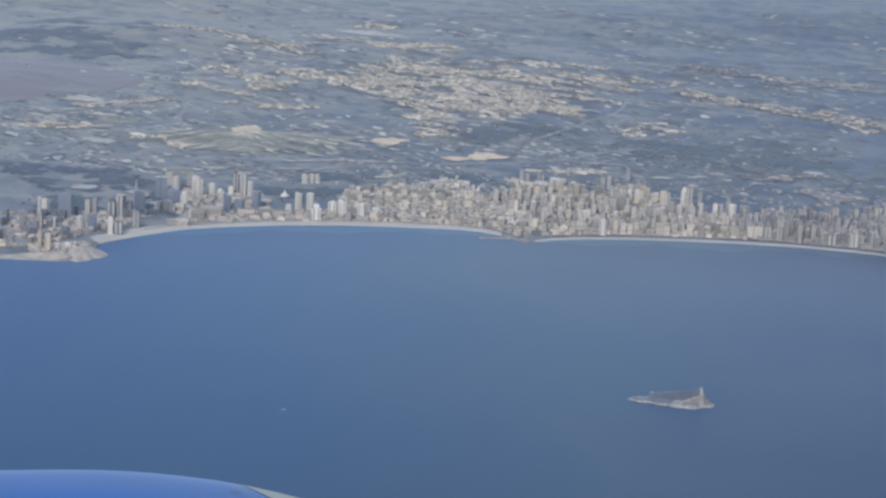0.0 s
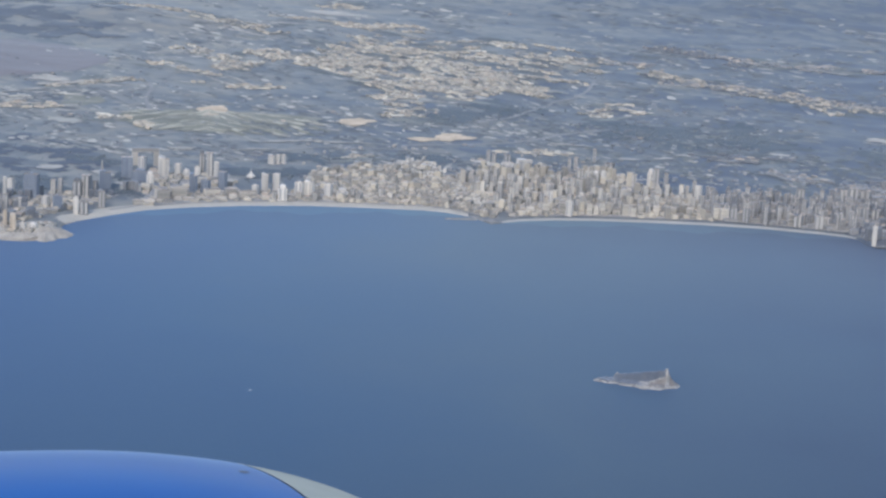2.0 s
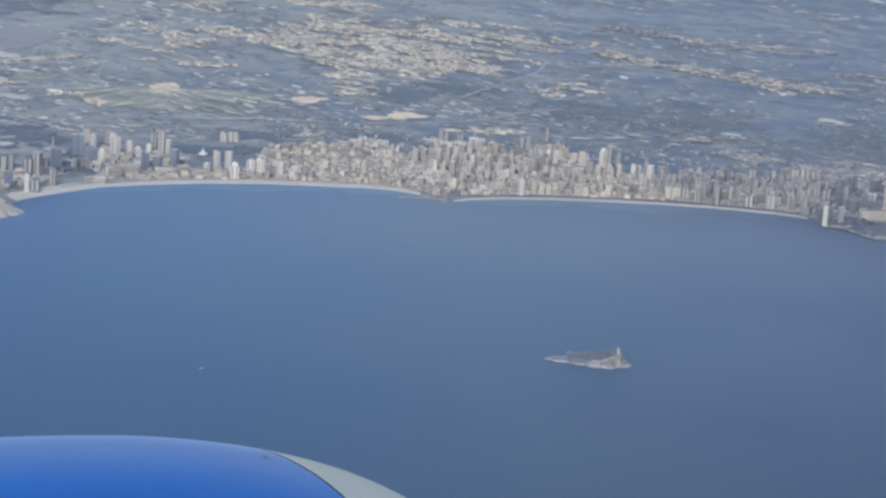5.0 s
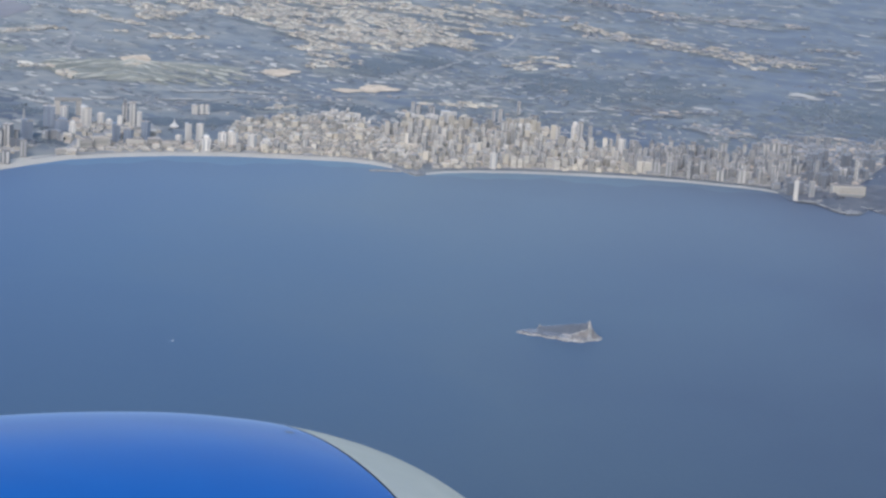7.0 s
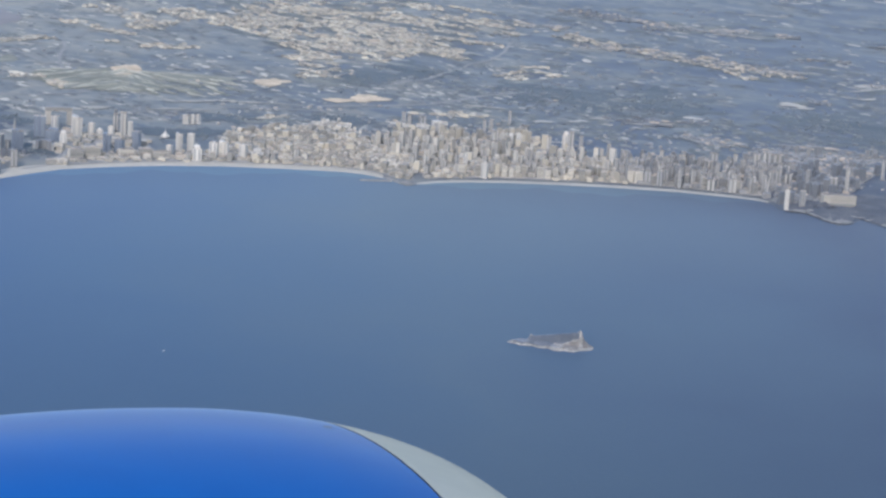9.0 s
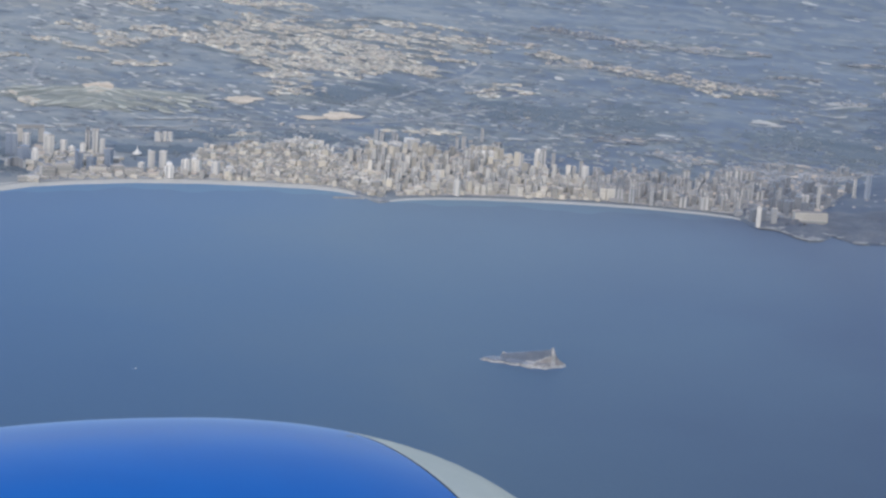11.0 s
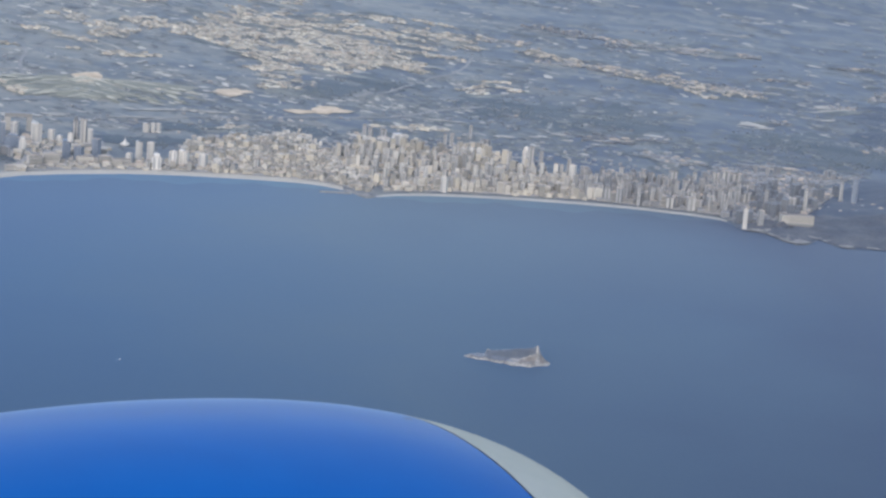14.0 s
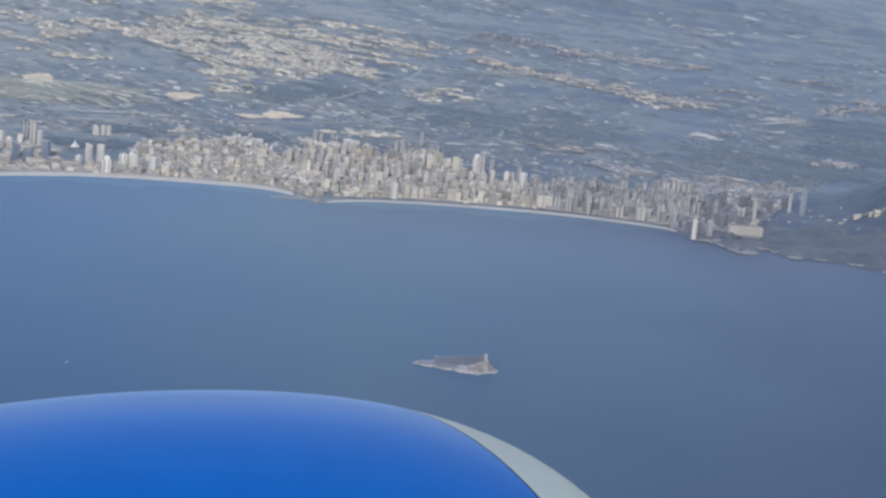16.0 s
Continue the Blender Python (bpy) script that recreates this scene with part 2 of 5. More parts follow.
# deep blue to the west, paler green-grey over the middle of the bay, dull violet to the east; darker out to sea
sxyz = sn.new("ShaderNodeSeparateXYZ")
sl.new(sco.outputs["Object"], sxyz.inputs[0])
swell = sn.new("ShaderNodeTexNoise")
swell.inputs["Scale"].default_value, swell.inputs["Detail"].default_value = 0.004, 4
sl.new(sco.outputs["Object"], swell.inputs["Vector"])


def sea_math(op, a, b):
    node = sn.new("ShaderNodeMath")
    node.operation = op
    for socket, value in zip(node.inputs, (a, b)):
        if isinstance(value, float):
            socket.default_value = value
        else:
            sl.new(value, socket)
    return node.outputs[0]


# the eastward dulling also carries haze and edge falloff in the colour
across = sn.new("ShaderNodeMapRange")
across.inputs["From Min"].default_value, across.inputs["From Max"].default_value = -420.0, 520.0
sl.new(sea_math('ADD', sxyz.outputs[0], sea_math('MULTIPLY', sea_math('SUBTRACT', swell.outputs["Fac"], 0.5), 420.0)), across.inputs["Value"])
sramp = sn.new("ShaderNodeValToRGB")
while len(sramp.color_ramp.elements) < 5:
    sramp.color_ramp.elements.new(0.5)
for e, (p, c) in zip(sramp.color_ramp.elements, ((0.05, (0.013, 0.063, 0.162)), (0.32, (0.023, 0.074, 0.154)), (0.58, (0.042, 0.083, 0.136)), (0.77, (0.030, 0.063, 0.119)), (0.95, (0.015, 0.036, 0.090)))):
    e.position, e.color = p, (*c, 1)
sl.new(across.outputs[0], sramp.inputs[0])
# darker seaward, paler inshore: haze over distance put into the colour
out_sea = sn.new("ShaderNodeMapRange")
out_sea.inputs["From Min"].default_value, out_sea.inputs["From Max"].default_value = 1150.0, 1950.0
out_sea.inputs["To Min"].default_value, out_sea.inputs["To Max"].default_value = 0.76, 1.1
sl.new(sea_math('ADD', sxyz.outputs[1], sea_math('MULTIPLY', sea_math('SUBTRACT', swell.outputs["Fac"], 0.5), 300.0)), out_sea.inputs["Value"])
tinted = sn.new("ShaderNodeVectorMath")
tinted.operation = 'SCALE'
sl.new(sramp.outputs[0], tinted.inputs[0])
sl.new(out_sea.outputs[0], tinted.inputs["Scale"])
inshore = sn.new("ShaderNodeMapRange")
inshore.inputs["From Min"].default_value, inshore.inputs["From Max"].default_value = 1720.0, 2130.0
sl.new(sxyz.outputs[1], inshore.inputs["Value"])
inshore_haze = sn.new("ShaderNodeVectorMath")
inshore_haze.operation = 'MULTIPLY_ADD'
inshore_haze.inputs[1].default_value = (0.028, 0.018, -0.004)
sl.new(inshore.outputs[0], inshore_haze.inputs[0])
sl.new(tinted.outputs[0], inshore_haze.inputs[2])
sl.new(inshore_haze.outputs[0], sb.inputs["Base Color"])
chop = sn.new("ShaderNodeTexNoise")
chop.inputs["Scale"].default_value, chop.inputs["Detail"].default_value = 0.35, 6
sl.new(sco.outputs["Object"], chop.inputs["Vector"])
sbump = sn.new("ShaderNodeBump")
sbump.inputs["Strength"].default_value, sbump.inputs["Distance"].default_value = 0.15, 0.6
sl.new(chop.outputs["Fac"], sbump.inputs["Height"])
sl.new(sbump.outputs[0], sb.inputs["Normal"])


# ---- builders ----
def mesh_of(name, verts, faces, material, smooth=False):
    me = bpy.data.meshes.new(name)
    me.from_pydata([tuple(v) for v in verts], [], faces)
    me.materials.append(material)
    if smooth:
        me.polygons.foreach_set("use_smooth", [True] * len(me.polygons))
    me.update()
    return me


def part(name, me, parent, label=""):
    ob = new(name, me)
    ob.parent = parent
    return tagged(ob, label)


def box(verts, faces, x0, x1, y0, y1, z0, z1, floor=False):
    k = len(verts)
    verts += [(x0, y0, z0), (x1, y0, z0), (x1, y1, z0), (x0, y1, z0), (x0, y0, z1), (x1, y0, z1), (x1, y1, z1), (x0, y1, z1)]
    faces += [(k, k + 1, k + 5, k + 4), (k + 1, k + 2, k + 6, k + 5), (k + 2, k + 3, k + 7, k + 6), (k + 3, k, k + 4, k + 7), (k + 4, k + 5, k + 6, k + 7)]
    if floor:
        faces.append((k + 3, k + 2, k + 1, k))


# ---- lie of the land ----
COAST = [
    (-361, 1917), (-337, 1917), (-327, 1921), (-321, 1935), (-317, 1965), (-312, 1996), (-306, 2014), (-292, 2033),
    (-274, 2056), (-247, 2086), (-206, 2110), (-150, 2133), (-91, 2146), (-35, 2150), (21, 2151), (44, 2145), (59, 2135),
    (71, 2124), (88, 2095), (99, 2106), (119, 2120), (150, 2131), (190, 2139), (247, 2143), (305, 2144), (361, 2139),
    (416, 2126), (441, 2116), (449, 2107), (453, 2078), (458, 2064), (475, 2062), (486, 2033), (497, 2014), (510, 2021),
    (526, 2046), (543, 2015), (575, 2017), (598, 2012), (617, 1994), (629, 1985),
]
CX, CY = np.array([c[0] for c in COAST], float), np.array([c[1] for c in COAST], float)
HILLS = [(700, 2130, 110, 80, 8), (-480, 3500, 260, 160, 20), (300, 4100, 320, 260, 10), (900, 4200, 380, 260, 20), (-700, 4200, 340, 260, 20)]


def shore(x):
    return np.interp(x, CX, CY)


def height(x, y):
    """Height of the ground at arrays x, y: a low plain that climbs inland to far hills, and a bed that falls away under the sea."""
    x, y = np.asarray(x, float), np.asarray(y, float)
    v = y - shore(x)
    land = np.maximum(v, 0)
    z = 14 * (1 - np.exp(-land / 250)) + 0.006 * land + 2.1e-5 * np.maximum(land - 1500, 0) ** 2
    roll = 0 * x
    for k in range(9):
        bend, long = 2.4 * k + 0.7 * k * k, 330 / 1.27 ** k
        roll = roll + 0.75 / 1.16 ** k * np.sin((x * math.cos(bend) + y * math.sin(bend)) * 6.283 / long + 1.9 * k + 1.3 * np.sin(x / 240 + y / 310 + k))
    z = z + roll * 1.1 * np.clip((land - 150) / 500, 0, 1)
    for hx, hy, rx, ry, up in HILLS:
        z = z + up * np.exp(-((x - hx) / rx) ** 2 - ((y - hy) / ry) ** 2) * np.clip(land / 60, 0, 1)
    tableland = np.exp(-((x + 590) / 150) ** 4 - ((y - 2980) / 150) ** 4)
    z = z + 9 * tableland * (1 + 0.12 * np.sin(x * 0.03 + 1))
    # the headland: a flank that steepens to a long ridge and drops behind it
    k = np.clip((land - 60) / 170, 0, 1)
    back = np.clip((land - 250) / 110, 0, 1)
    ridge = 40 / (1 + np.exp((657 - x) / 17)) * (0.85 + 0.15 * np.sin(x * 0.045 + 1.2))
    z = z + ridge * k * k * (3 - 2 * k) * (1 - back * back * (3 - 2 * back))
    return np.where(v >= 0, z + 0.25, v * 0.25)


def ground_z(x, y):
    return float(height(x, y))


rows_v = [-60, -12, -3, 0, 2, 5, 9, 14, 20, 28] + list(np.arange(38, 900, 13)) + list(np.arange(900, 2000, 24)) + list(np.arange(2000, 3100, 45))
cols_x = np.unique(np.concatenate([np.arange(-1500, 2100, 11.0), CX]))
gv = []
for v in rows_v:
    ys = shore(cols_x) + v
    gv += list(zip(cols_x, ys, height(cols_x, ys) if v else np.full(len(cols_x), -0.05)))
NC = len(cols_x)
gf = [(r * NC + c, r * NC + c + 1, r * NC + NC + c + 1, r * NC + NC + c) for r in range(len(rows_v) - 1) for c in range(NC - 1)]
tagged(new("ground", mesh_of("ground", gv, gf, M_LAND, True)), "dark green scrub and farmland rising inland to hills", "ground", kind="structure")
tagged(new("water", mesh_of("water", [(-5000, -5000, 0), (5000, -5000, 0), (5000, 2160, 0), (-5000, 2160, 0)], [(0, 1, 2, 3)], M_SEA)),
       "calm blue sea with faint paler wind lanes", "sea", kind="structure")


def ribbon(name, pts, width, material, lift, label, category, taper=False):
    """A strip of even width along pts, laid on the ground."""
    dense = []
    for (ax, ay), (bx, by) in zip(pts[:-1], pts[1:]):
        n = max(2, int(math.hypot(bx - ax, by - ay) / 8))
        dense += [(ax + (bx - ax) * i / n, ay + (by - ay) * i / n) for i in range(n)]
    dense.append(pts[-1])
    d = np.array(dense)
    if len(d) > 8:
        for _ in range(6):
            d[1:-1] = (d[:-2] + 2 * d[1:-1] + d[2:]) / 4
    t = np.gradient(d, axis=0)
    t /= np.linalg.norm(t, axis=1)[:, None] + 1e-9
    side = np.stack([-t[:, 1], t[:, 0]], 1)
    verts, faces = [], []
    for i in range(len(d)):
        w = width * (0.35 + 0.65 * math.sin(math.pi * i / (len(d) - 1))) * (0.75 + 0.9 * noise.noise((d[i][0] * 0.11, d[i][1] * 0.11, 6))) if taper else width
        for s in (-0.5, 0.5):
            x, y = d[i] + side[i] * s * w
            verts.append((x, y, ground_z(x, y) + lift))
        if i:
            k = 2 * i
            faces.append((k - 2, k, k + 1, k - 1))
    return tagged(new(name, mesh_of(name, verts, faces, material)), label, category, kind="structure")


def outline(cx, cy, rx, ry, lift=0.5, turn=0.0, ragged=0.3, seed=0):
    """Vertices and faces of a piece of ground with a ragged edge, laid on the terrain."""
    rnd = random.Random(seed)
    ph = [rnd.uniform(0, 6.28) for _ in range(5)]
    n, rings = (44, 7) if max(rx, ry) > 30 else (26, 3)
    a = np.arange(n) * 2 * math.pi / n
    e = 1 + ragged * (0.5 * np.sin(2 * a + ph[0]) + 0.4 * np.sin(3 * a + ph[1]) + 0.35 * np.sin(5 * a + ph[2]) + 0.3 * np.sin(9 * a + ph[3]) + 0.25 * np.sin(14 * a + ph[4]))
    k = np.arange(1, rings + 1)[:, None] / rings
    u, w = (rx * e * np.cos(a) * k).ravel(), (ry * e * np.sin(a) * k).ravel()
    x, y = cx + u * math.cos(turn) - w * math.sin(turn), cy + u * math.sin(turn) + w * math.cos(turn)
    x, y = np.append(cx, x), np.append(cy, y)
    y = np.maximum(y, shore(x) + 1.0)
    verts, faces = list(zip(x, y, height(x, y) + lift)), []
    for r in range(rings):
        for i in range(n):
            j = (i + 1) % n
            if r == 0:
                faces.append((0, 1 + i, 1 + j))
            else:
                a, b = 1 + (r - 1) * n, 1 + r * n
                faces.append((a + i, b + i, b + j, a + j))
    return verts, faces


def patch(name, cx, cy, rx, ry, material, label, category, lift=0.5, turn=0.0, ragged=0.3, seed=0):
    return tagged(new(name, mesh_of(name, *outline(cx, cy, rx, ry, lift, turn, ragged, seed), material)), label, category, kind="structure")


def mound(name, cx, cy, rx, ry, material, label, category, up, turn, seed):
    """A rocky rise with a ragged edge and a broken surface."""
    verts, faces = outline(cx, cy, rx, ry, 0.5, turn, 0.25, seed)
    verts = [(x, y, z + up * max(0.0, 1 - ((x - cx) / rx) ** 2 - ((y - cy) / ry) ** 2) * (0.7 + 0.9 * noise.noise((x * 0.11, y * 0.11, seed))) + 0.5 * noise.noise((x * 0.3, y * 0.3, 2))) for x, y, z in verts]
    return tagged(new(name, mesh_of(name, verts, faces, material)), label, category, kind="structure")


def cluster(name, cx, cy, rx, ry, material, label, category, lift, turn, n, seed, spread=0.62, lobe=(0.28, 0.5)):
    """A piece of ground made of several ragged lobes."""
    rr = random.Random(seed)
    verts, faces = [], []
    for k in range(n):
        u, w = rr.uniform(-spread, spread) * rx, rr.uniform(-spread, spread) * 0.9 * ry
        ov, of = outline(cx + u, cy + w, rx * rr.uniform(*lobe), ry * rr.uniform(*lobe), lift + 0.012 * k, turn + rr.gauss(0, 0.25), 0.22, seed * 31 + k)
        faces += [tuple(i + len(verts) for i in t) for t in of]
        verts += ov
    return tagged(new(name, mesh_of(name, verts, faces, material)), label, category, kind="structure")


# ---- shallows, beaches, roads, fields ----
M_SHOAL = M_SEA.copy()
M_SHOAL.name = "shallow_water"
for node in M_SHOAL.node_tree.nodes:
    if node.type == 'VALTORGB':
        for e in node.color_ramp.elements:
            e.color = (e.color[0] * 1.25 + 0.008, e.color[1] * 1.22 + 0.015, e.color[2] * 1.1 + 0.012, 1)


def shallows(x0, x1, out, lift):
    xs = np.arange(x0, x1 + 0.1, 6.0)
    k = np.sin(math.pi * (xs - x0) / (x1 - x0)) ** 0.4
    edge = out * k * (1 + 0.25 * np.sin(xs * 0.05) + 0.15 * np.sin(xs * 0.13 + 1))
    verts = [(x, float(shore(x)) + 0.5, lift) for x in xs] + [(x, float(shore(x)) - e - 0.2, lift) for x, e in zip(xs, edge)]
    n = len(xs)
    tagged(new("shallow_water", mesh_of("shallow_water", verts, [(n + i, n + i + 1, i + 1, i) for i in range(n - 1)], M_SHOAL)), "paler shallow water along the beach", "sea", kind="structure")


shallows(-286, 62, 34, 0.012)
shallows(100, 446, 34, 0.012)

def beach(name, x0, x1, width, label, material=M_SAND, category="beach", least=0.55, wider=0.0, lift=0.12):
    xs = np.unique(np.concatenate([np.arange(x0, x1 + 0.1, 2.0), CX[(CX > x0) & (CX < x1)]]))
    verts, faces = [], []
    for i, x in enumerate(xs):
        w = width * (1 + wider * (1 - i / (len(xs) - 1)) ** 3) * (least + (1 - least) * max(0.0, math.sin(math.pi * i / (len(xs) - 1))) ** 0.5)
        for v in (-1.0, 0.0, w * 0.5, w):
            verts.append((x, float(shore(x)) + v, 0.02 if v < 0 else lift + ground_z(x, float(shore(x)) + v)))
        if i:
            for k in range(3):
                a = 4 * (i - 1) + k
                faces.append((a, a + 4, a + 5, a + 1))
    return tagged(new(name, mesh_of(name, verts, faces, material, True)), label, category, kind="structure")


beach("rocky_shore", -420, -319, 13, "pale bare rock shore of the cape", M_CAPE, "rocks", 0.9, lift=0.3)
beach("rocky_shore", 67, 97, 7, "pale rocks under the old town", M_ROCK, "rocks", 0.8)
beach("beach", -240, 66, 15, "long pale sandy beach curving along the bay", least=0.8)


def sand_bend(pts, width):
    """The end of the beach, where the shore turns out to the cape: a strip laid square to the shore."""
    d = np.array([(px, float(shore(px))) for px in pts])
    t = np.gradient(d, axis=0)
    t /= np.linalg.norm(t, axis=1)[:, None]
    verts, faces = [], []
    for k, (p, way) in enumerate(zip(d, t)):
        wide = width * (0.75 + 0.5 * math.sin(math.pi * k / (len(d) - 1)))
        for u in (-1.0, 0.0, wide * 0.5, wide):
            px, py = p[0] - way[1] * u, p[1] + way[0] * u
            verts.append((px, py, 0.03 if u < 0 else max(0.1, 0.2 + ground_z(px, py))))
        if k:
            a = 4 * k
            faces += [(a - 4 + q, a + q, a + q + 1, a - 3 + q) for q in range(3)]
    return tagged(new("beach", mesh_of("beach", verts, faces, M_SAND, True)), "wide pale end of the beach beside the cape", "beach", kind="structure")


sand_bend(list(np.linspace(-311, -236, 26)), 17)
beach("beach", 98, 448, 8.5, "pale sandy beach below the high-rise front", M_DULL)
ROAD_A = [(81.6, 2626.5), (117.4, 2673.2), (155.9, 2749.1), (189.6, 2836.5), (223.1, 2893.5), (248.4, 2980.9), (264.1, 3075.2)]
ROAD_B = [(-5.4, 2465.9), (46.1, 2480.7), (98.3, 2492.6), (152.9, 2541.6), (189.8, 2600.3), (248.0, 2643.8)]
ROAD_C = [(-147.2, 2387.2), (-93.9, 2438.3), (-43.2, 2440.6), (20.3, 2439.2), (52.1, 2433.6)]
ROAD_D = [(-415.2, 2357.7), (-381.0, 2411.9), (-307.8, 2428.4), (-261.8, 2470.8)]
ROAD_E = [(-308.0, 2610.4), (-324.0, 2695.3), (-323.7, 2768.1), (-335.0, 2824.8)]
ROAD_F = [(-389.0, 2739.0), (-353.8, 2685.9), (-332.9, 2630.1), (-301.7, 2651.7)]
ROAD_G = [(-207.3, 2369.4), (-166.2, 2393.6), (-91.7, 2392.3)]
for pts, wide in ((ROAD_A, 7), (ROAD_B, 9), (ROAD_C, 6), (ROAD_D, 6), (ROAD_E, 6), (ROAD_F, 6), (ROAD_G, 5)):
    ribbon("road", pts, wide * 0.7, M_ROAD, 0.6, "pale road winding through the dry hills", "road")
ribbon("road", [(float(x), float(shore(x)) + 21) for x in np.arange(-280, 60, 12)], 3.0, M_ROAD, 0.4, "grey promenade road behind the beach", "road")
ribbon("road", [(float(x), float(shore(x)) + 16) for x in np.arange(104, 446, 12)], 1.6, M_ROAD, 0.4, "grey promenade road behind the beach", "road")
# pale tracks and long dry strips along the ridges: from, to, width
NORTH_STREAKS = [
    (-469, 3487, -389, 3453, 5), (-389, 3453, -311, 3430, 7), (-311, 3430, -202, 3356, 9), (-516, 3992, -443, 3884, 10), (-442, 3874, -397, 3897, 8),
    (-348, 3210, -287, 3144, 6), (-287, 3144, -219, 3044, 10), (-232, 3517, -151, 3533, 9), (-139, 3584, -14, 3520, 14), (-462, 2779, -405, 2805, 9),
    (-405, 2805, -374, 2847, 12), (-329, 3309, -291, 3275, 6), (-269, 2908, -206, 2829, 5), (-344, 2999, -314, 2977, 9), (-327, 2937, -299, 2926, 8),
]
MIDDLE_STREAKS = [
    (684, 3553, 764, 3556, 10), (592, 3302, 658, 3255, 9), (673, 2988, 709, 2957, 11), (675, 2777, 737, 2827, 14), (671, 2713, 712, 2724, 12),
    (556, 2631, 613, 2630, 16), (-259, 2961, -196, 2855, 6), (-165, 2440, -121, 2466, 12), (-121, 2466, -22, 2469, 10), (-191, 2391, -129, 2405, 8),
    (-259, 2378, -228, 2388, 14), (157, 2521, 219, 2515, 12), (-198, 2695, -162, 2665, 8),
]
for i, (ax, ay, bx, by, wide) in enumerate(NORTH_STREAKS + MIDDLE_STREAKS):
    sr = random.Random(700 + i)
    pts = [(ax + (bx - ax) * u + sr.gauss(0, wide * 0.35), ay + (by - ay) * u + sr.gauss(0, wide * 0.5)) for u in (0, 0.22, 0.45, 0.7, 1)]
    ribbon("dry_strip", pts, min(wide, 9) * 1.2, M_STUBBLE, 0.7 + 0.01 * i, "long pale strip of dry ground along a ridge", "field", taper=True)
BARE_FIELDS = [
    (-282, 2353, 15, 16), (-265, 2365, 9, 13), (-420, 2385, 7, 14), (-363, 2229, 14, 18), (-410, 2614, 18, 21),
    (-69, 2608, 22, 48), (53, 2533, 30, 30), (-231, 2635, 21, 42), (20, 2510, 20, 15), (-133, 3739, 64, 50),
    (584, 2647, 24, 16), (723, 2830, 26, 31), (-454, 2820, 37, 20), (254, 2452, 14, 17), (291, 2460, 8, 11),
    (320, 2485, 10, 14), (-365, 2225, 15, 20), (-308, 2217, 13, 17), (-248, 2378, 14, 13), (-282, 2180, 9, 15), (-175, 2174, 14, 10),
    (-305, 2325, 16, 9),
]
GOLF = (-212, 2559, 127, 86)
PINE_WOODS = [
    (-139, 2269, 51, 38), (-281, 2150, 37, 38), (20, 2406, 39, 33), (48, 2660, 66, 93), (287, 2616, 82, 107), (135, 2755, 62, 74),
    (397, 2611, 67, 107), (601, 2532, 68, 120), (-323, 2282, 37, 25), (115, 2238, 16, 19), (788, 2653, 65, 157),
    # the eastern woods also stand in for cloud shade on those hills
    (700, 2480, 110, 70), (745, 2600, 50, 60), (800, 2700, 60, 90), (860, 2620, 80, 90), (860, 2820, 80, 90), (780, 2570, 60, 50), (640, 2420, 60, 40), (-371, 2144, 39, 42), (-281, 2212, 26, 37), (-252, 2231, 24, 37), (-72, 2373, 83, 22),
]
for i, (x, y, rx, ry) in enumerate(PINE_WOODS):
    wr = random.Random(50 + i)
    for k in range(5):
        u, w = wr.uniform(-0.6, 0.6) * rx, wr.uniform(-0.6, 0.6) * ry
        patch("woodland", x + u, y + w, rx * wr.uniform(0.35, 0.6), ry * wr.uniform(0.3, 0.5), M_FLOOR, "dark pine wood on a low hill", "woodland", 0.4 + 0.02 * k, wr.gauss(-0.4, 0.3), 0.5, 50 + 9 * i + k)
# dark wooded hill, its tone deepened by painted cloud shade
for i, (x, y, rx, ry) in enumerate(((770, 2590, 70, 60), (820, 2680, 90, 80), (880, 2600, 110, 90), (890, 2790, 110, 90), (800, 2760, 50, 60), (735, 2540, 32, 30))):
    patch("woodland", x, y, rx, ry, M_RIDGE, "broad dark wood with cloud shade in its tone beyond the headland", "woodland", 0.6 + 0.03 * i, -0.5, 0.4, 400 + i)
cluster("golf_course", *GOLF, M_GRASS, "pale green fairways with sandy tracks", "golf course", 0.5, -0.2, 16, 80, 0.75, (0.2, 0.42))
cluster("pale_plot", -395, 2667, 30, 48, M_GRASS, "broad pale grey plot beside a village", "plot", 0.5, -0.2, 9, 82)
for i, (x, y, rx, ry) in enumerate(BARE_FIELDS):
    orange = (x, y) in ((-69, 2608), (53, 2533), (-231, 2635), (20, 2510))
    cluster("bare_field", x, y, rx * 1.1, ry * (1.1 if orange else 0.6), M_BARE if orange else M_STUBBLE, "cleared field of pale orange earth" if orange else "dry pale stubble field", "field", 0.75, -0.3, 5, 110 + i, 0.38, (0.4, 0.65))
patch("bare_hill", -590, 2985, 155, 225, M_HILL, "smooth grey-brown tableland beyond the town", "hill", 0.5, 0, 0.12, 4)
rnd = random.Random(19)
for k in range(34):
    # not trees: blue haze over the far slopes, laid on as coloured patches
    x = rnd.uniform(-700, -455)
    patch("woodland", x, rnd.uniform(3230, 3720), rnd.uniform(14, 38), rnd.uniform(12, 40), M_SLOPE, "smooth blue-grey haze tone over far slopes", "woodland", 0.3 + 0.01 * k, -0.4, 0.5, 440 + k)
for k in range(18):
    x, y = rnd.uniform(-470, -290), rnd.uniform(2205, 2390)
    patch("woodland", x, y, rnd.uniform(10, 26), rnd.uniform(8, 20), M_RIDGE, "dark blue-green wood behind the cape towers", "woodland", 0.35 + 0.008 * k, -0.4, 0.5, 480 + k)
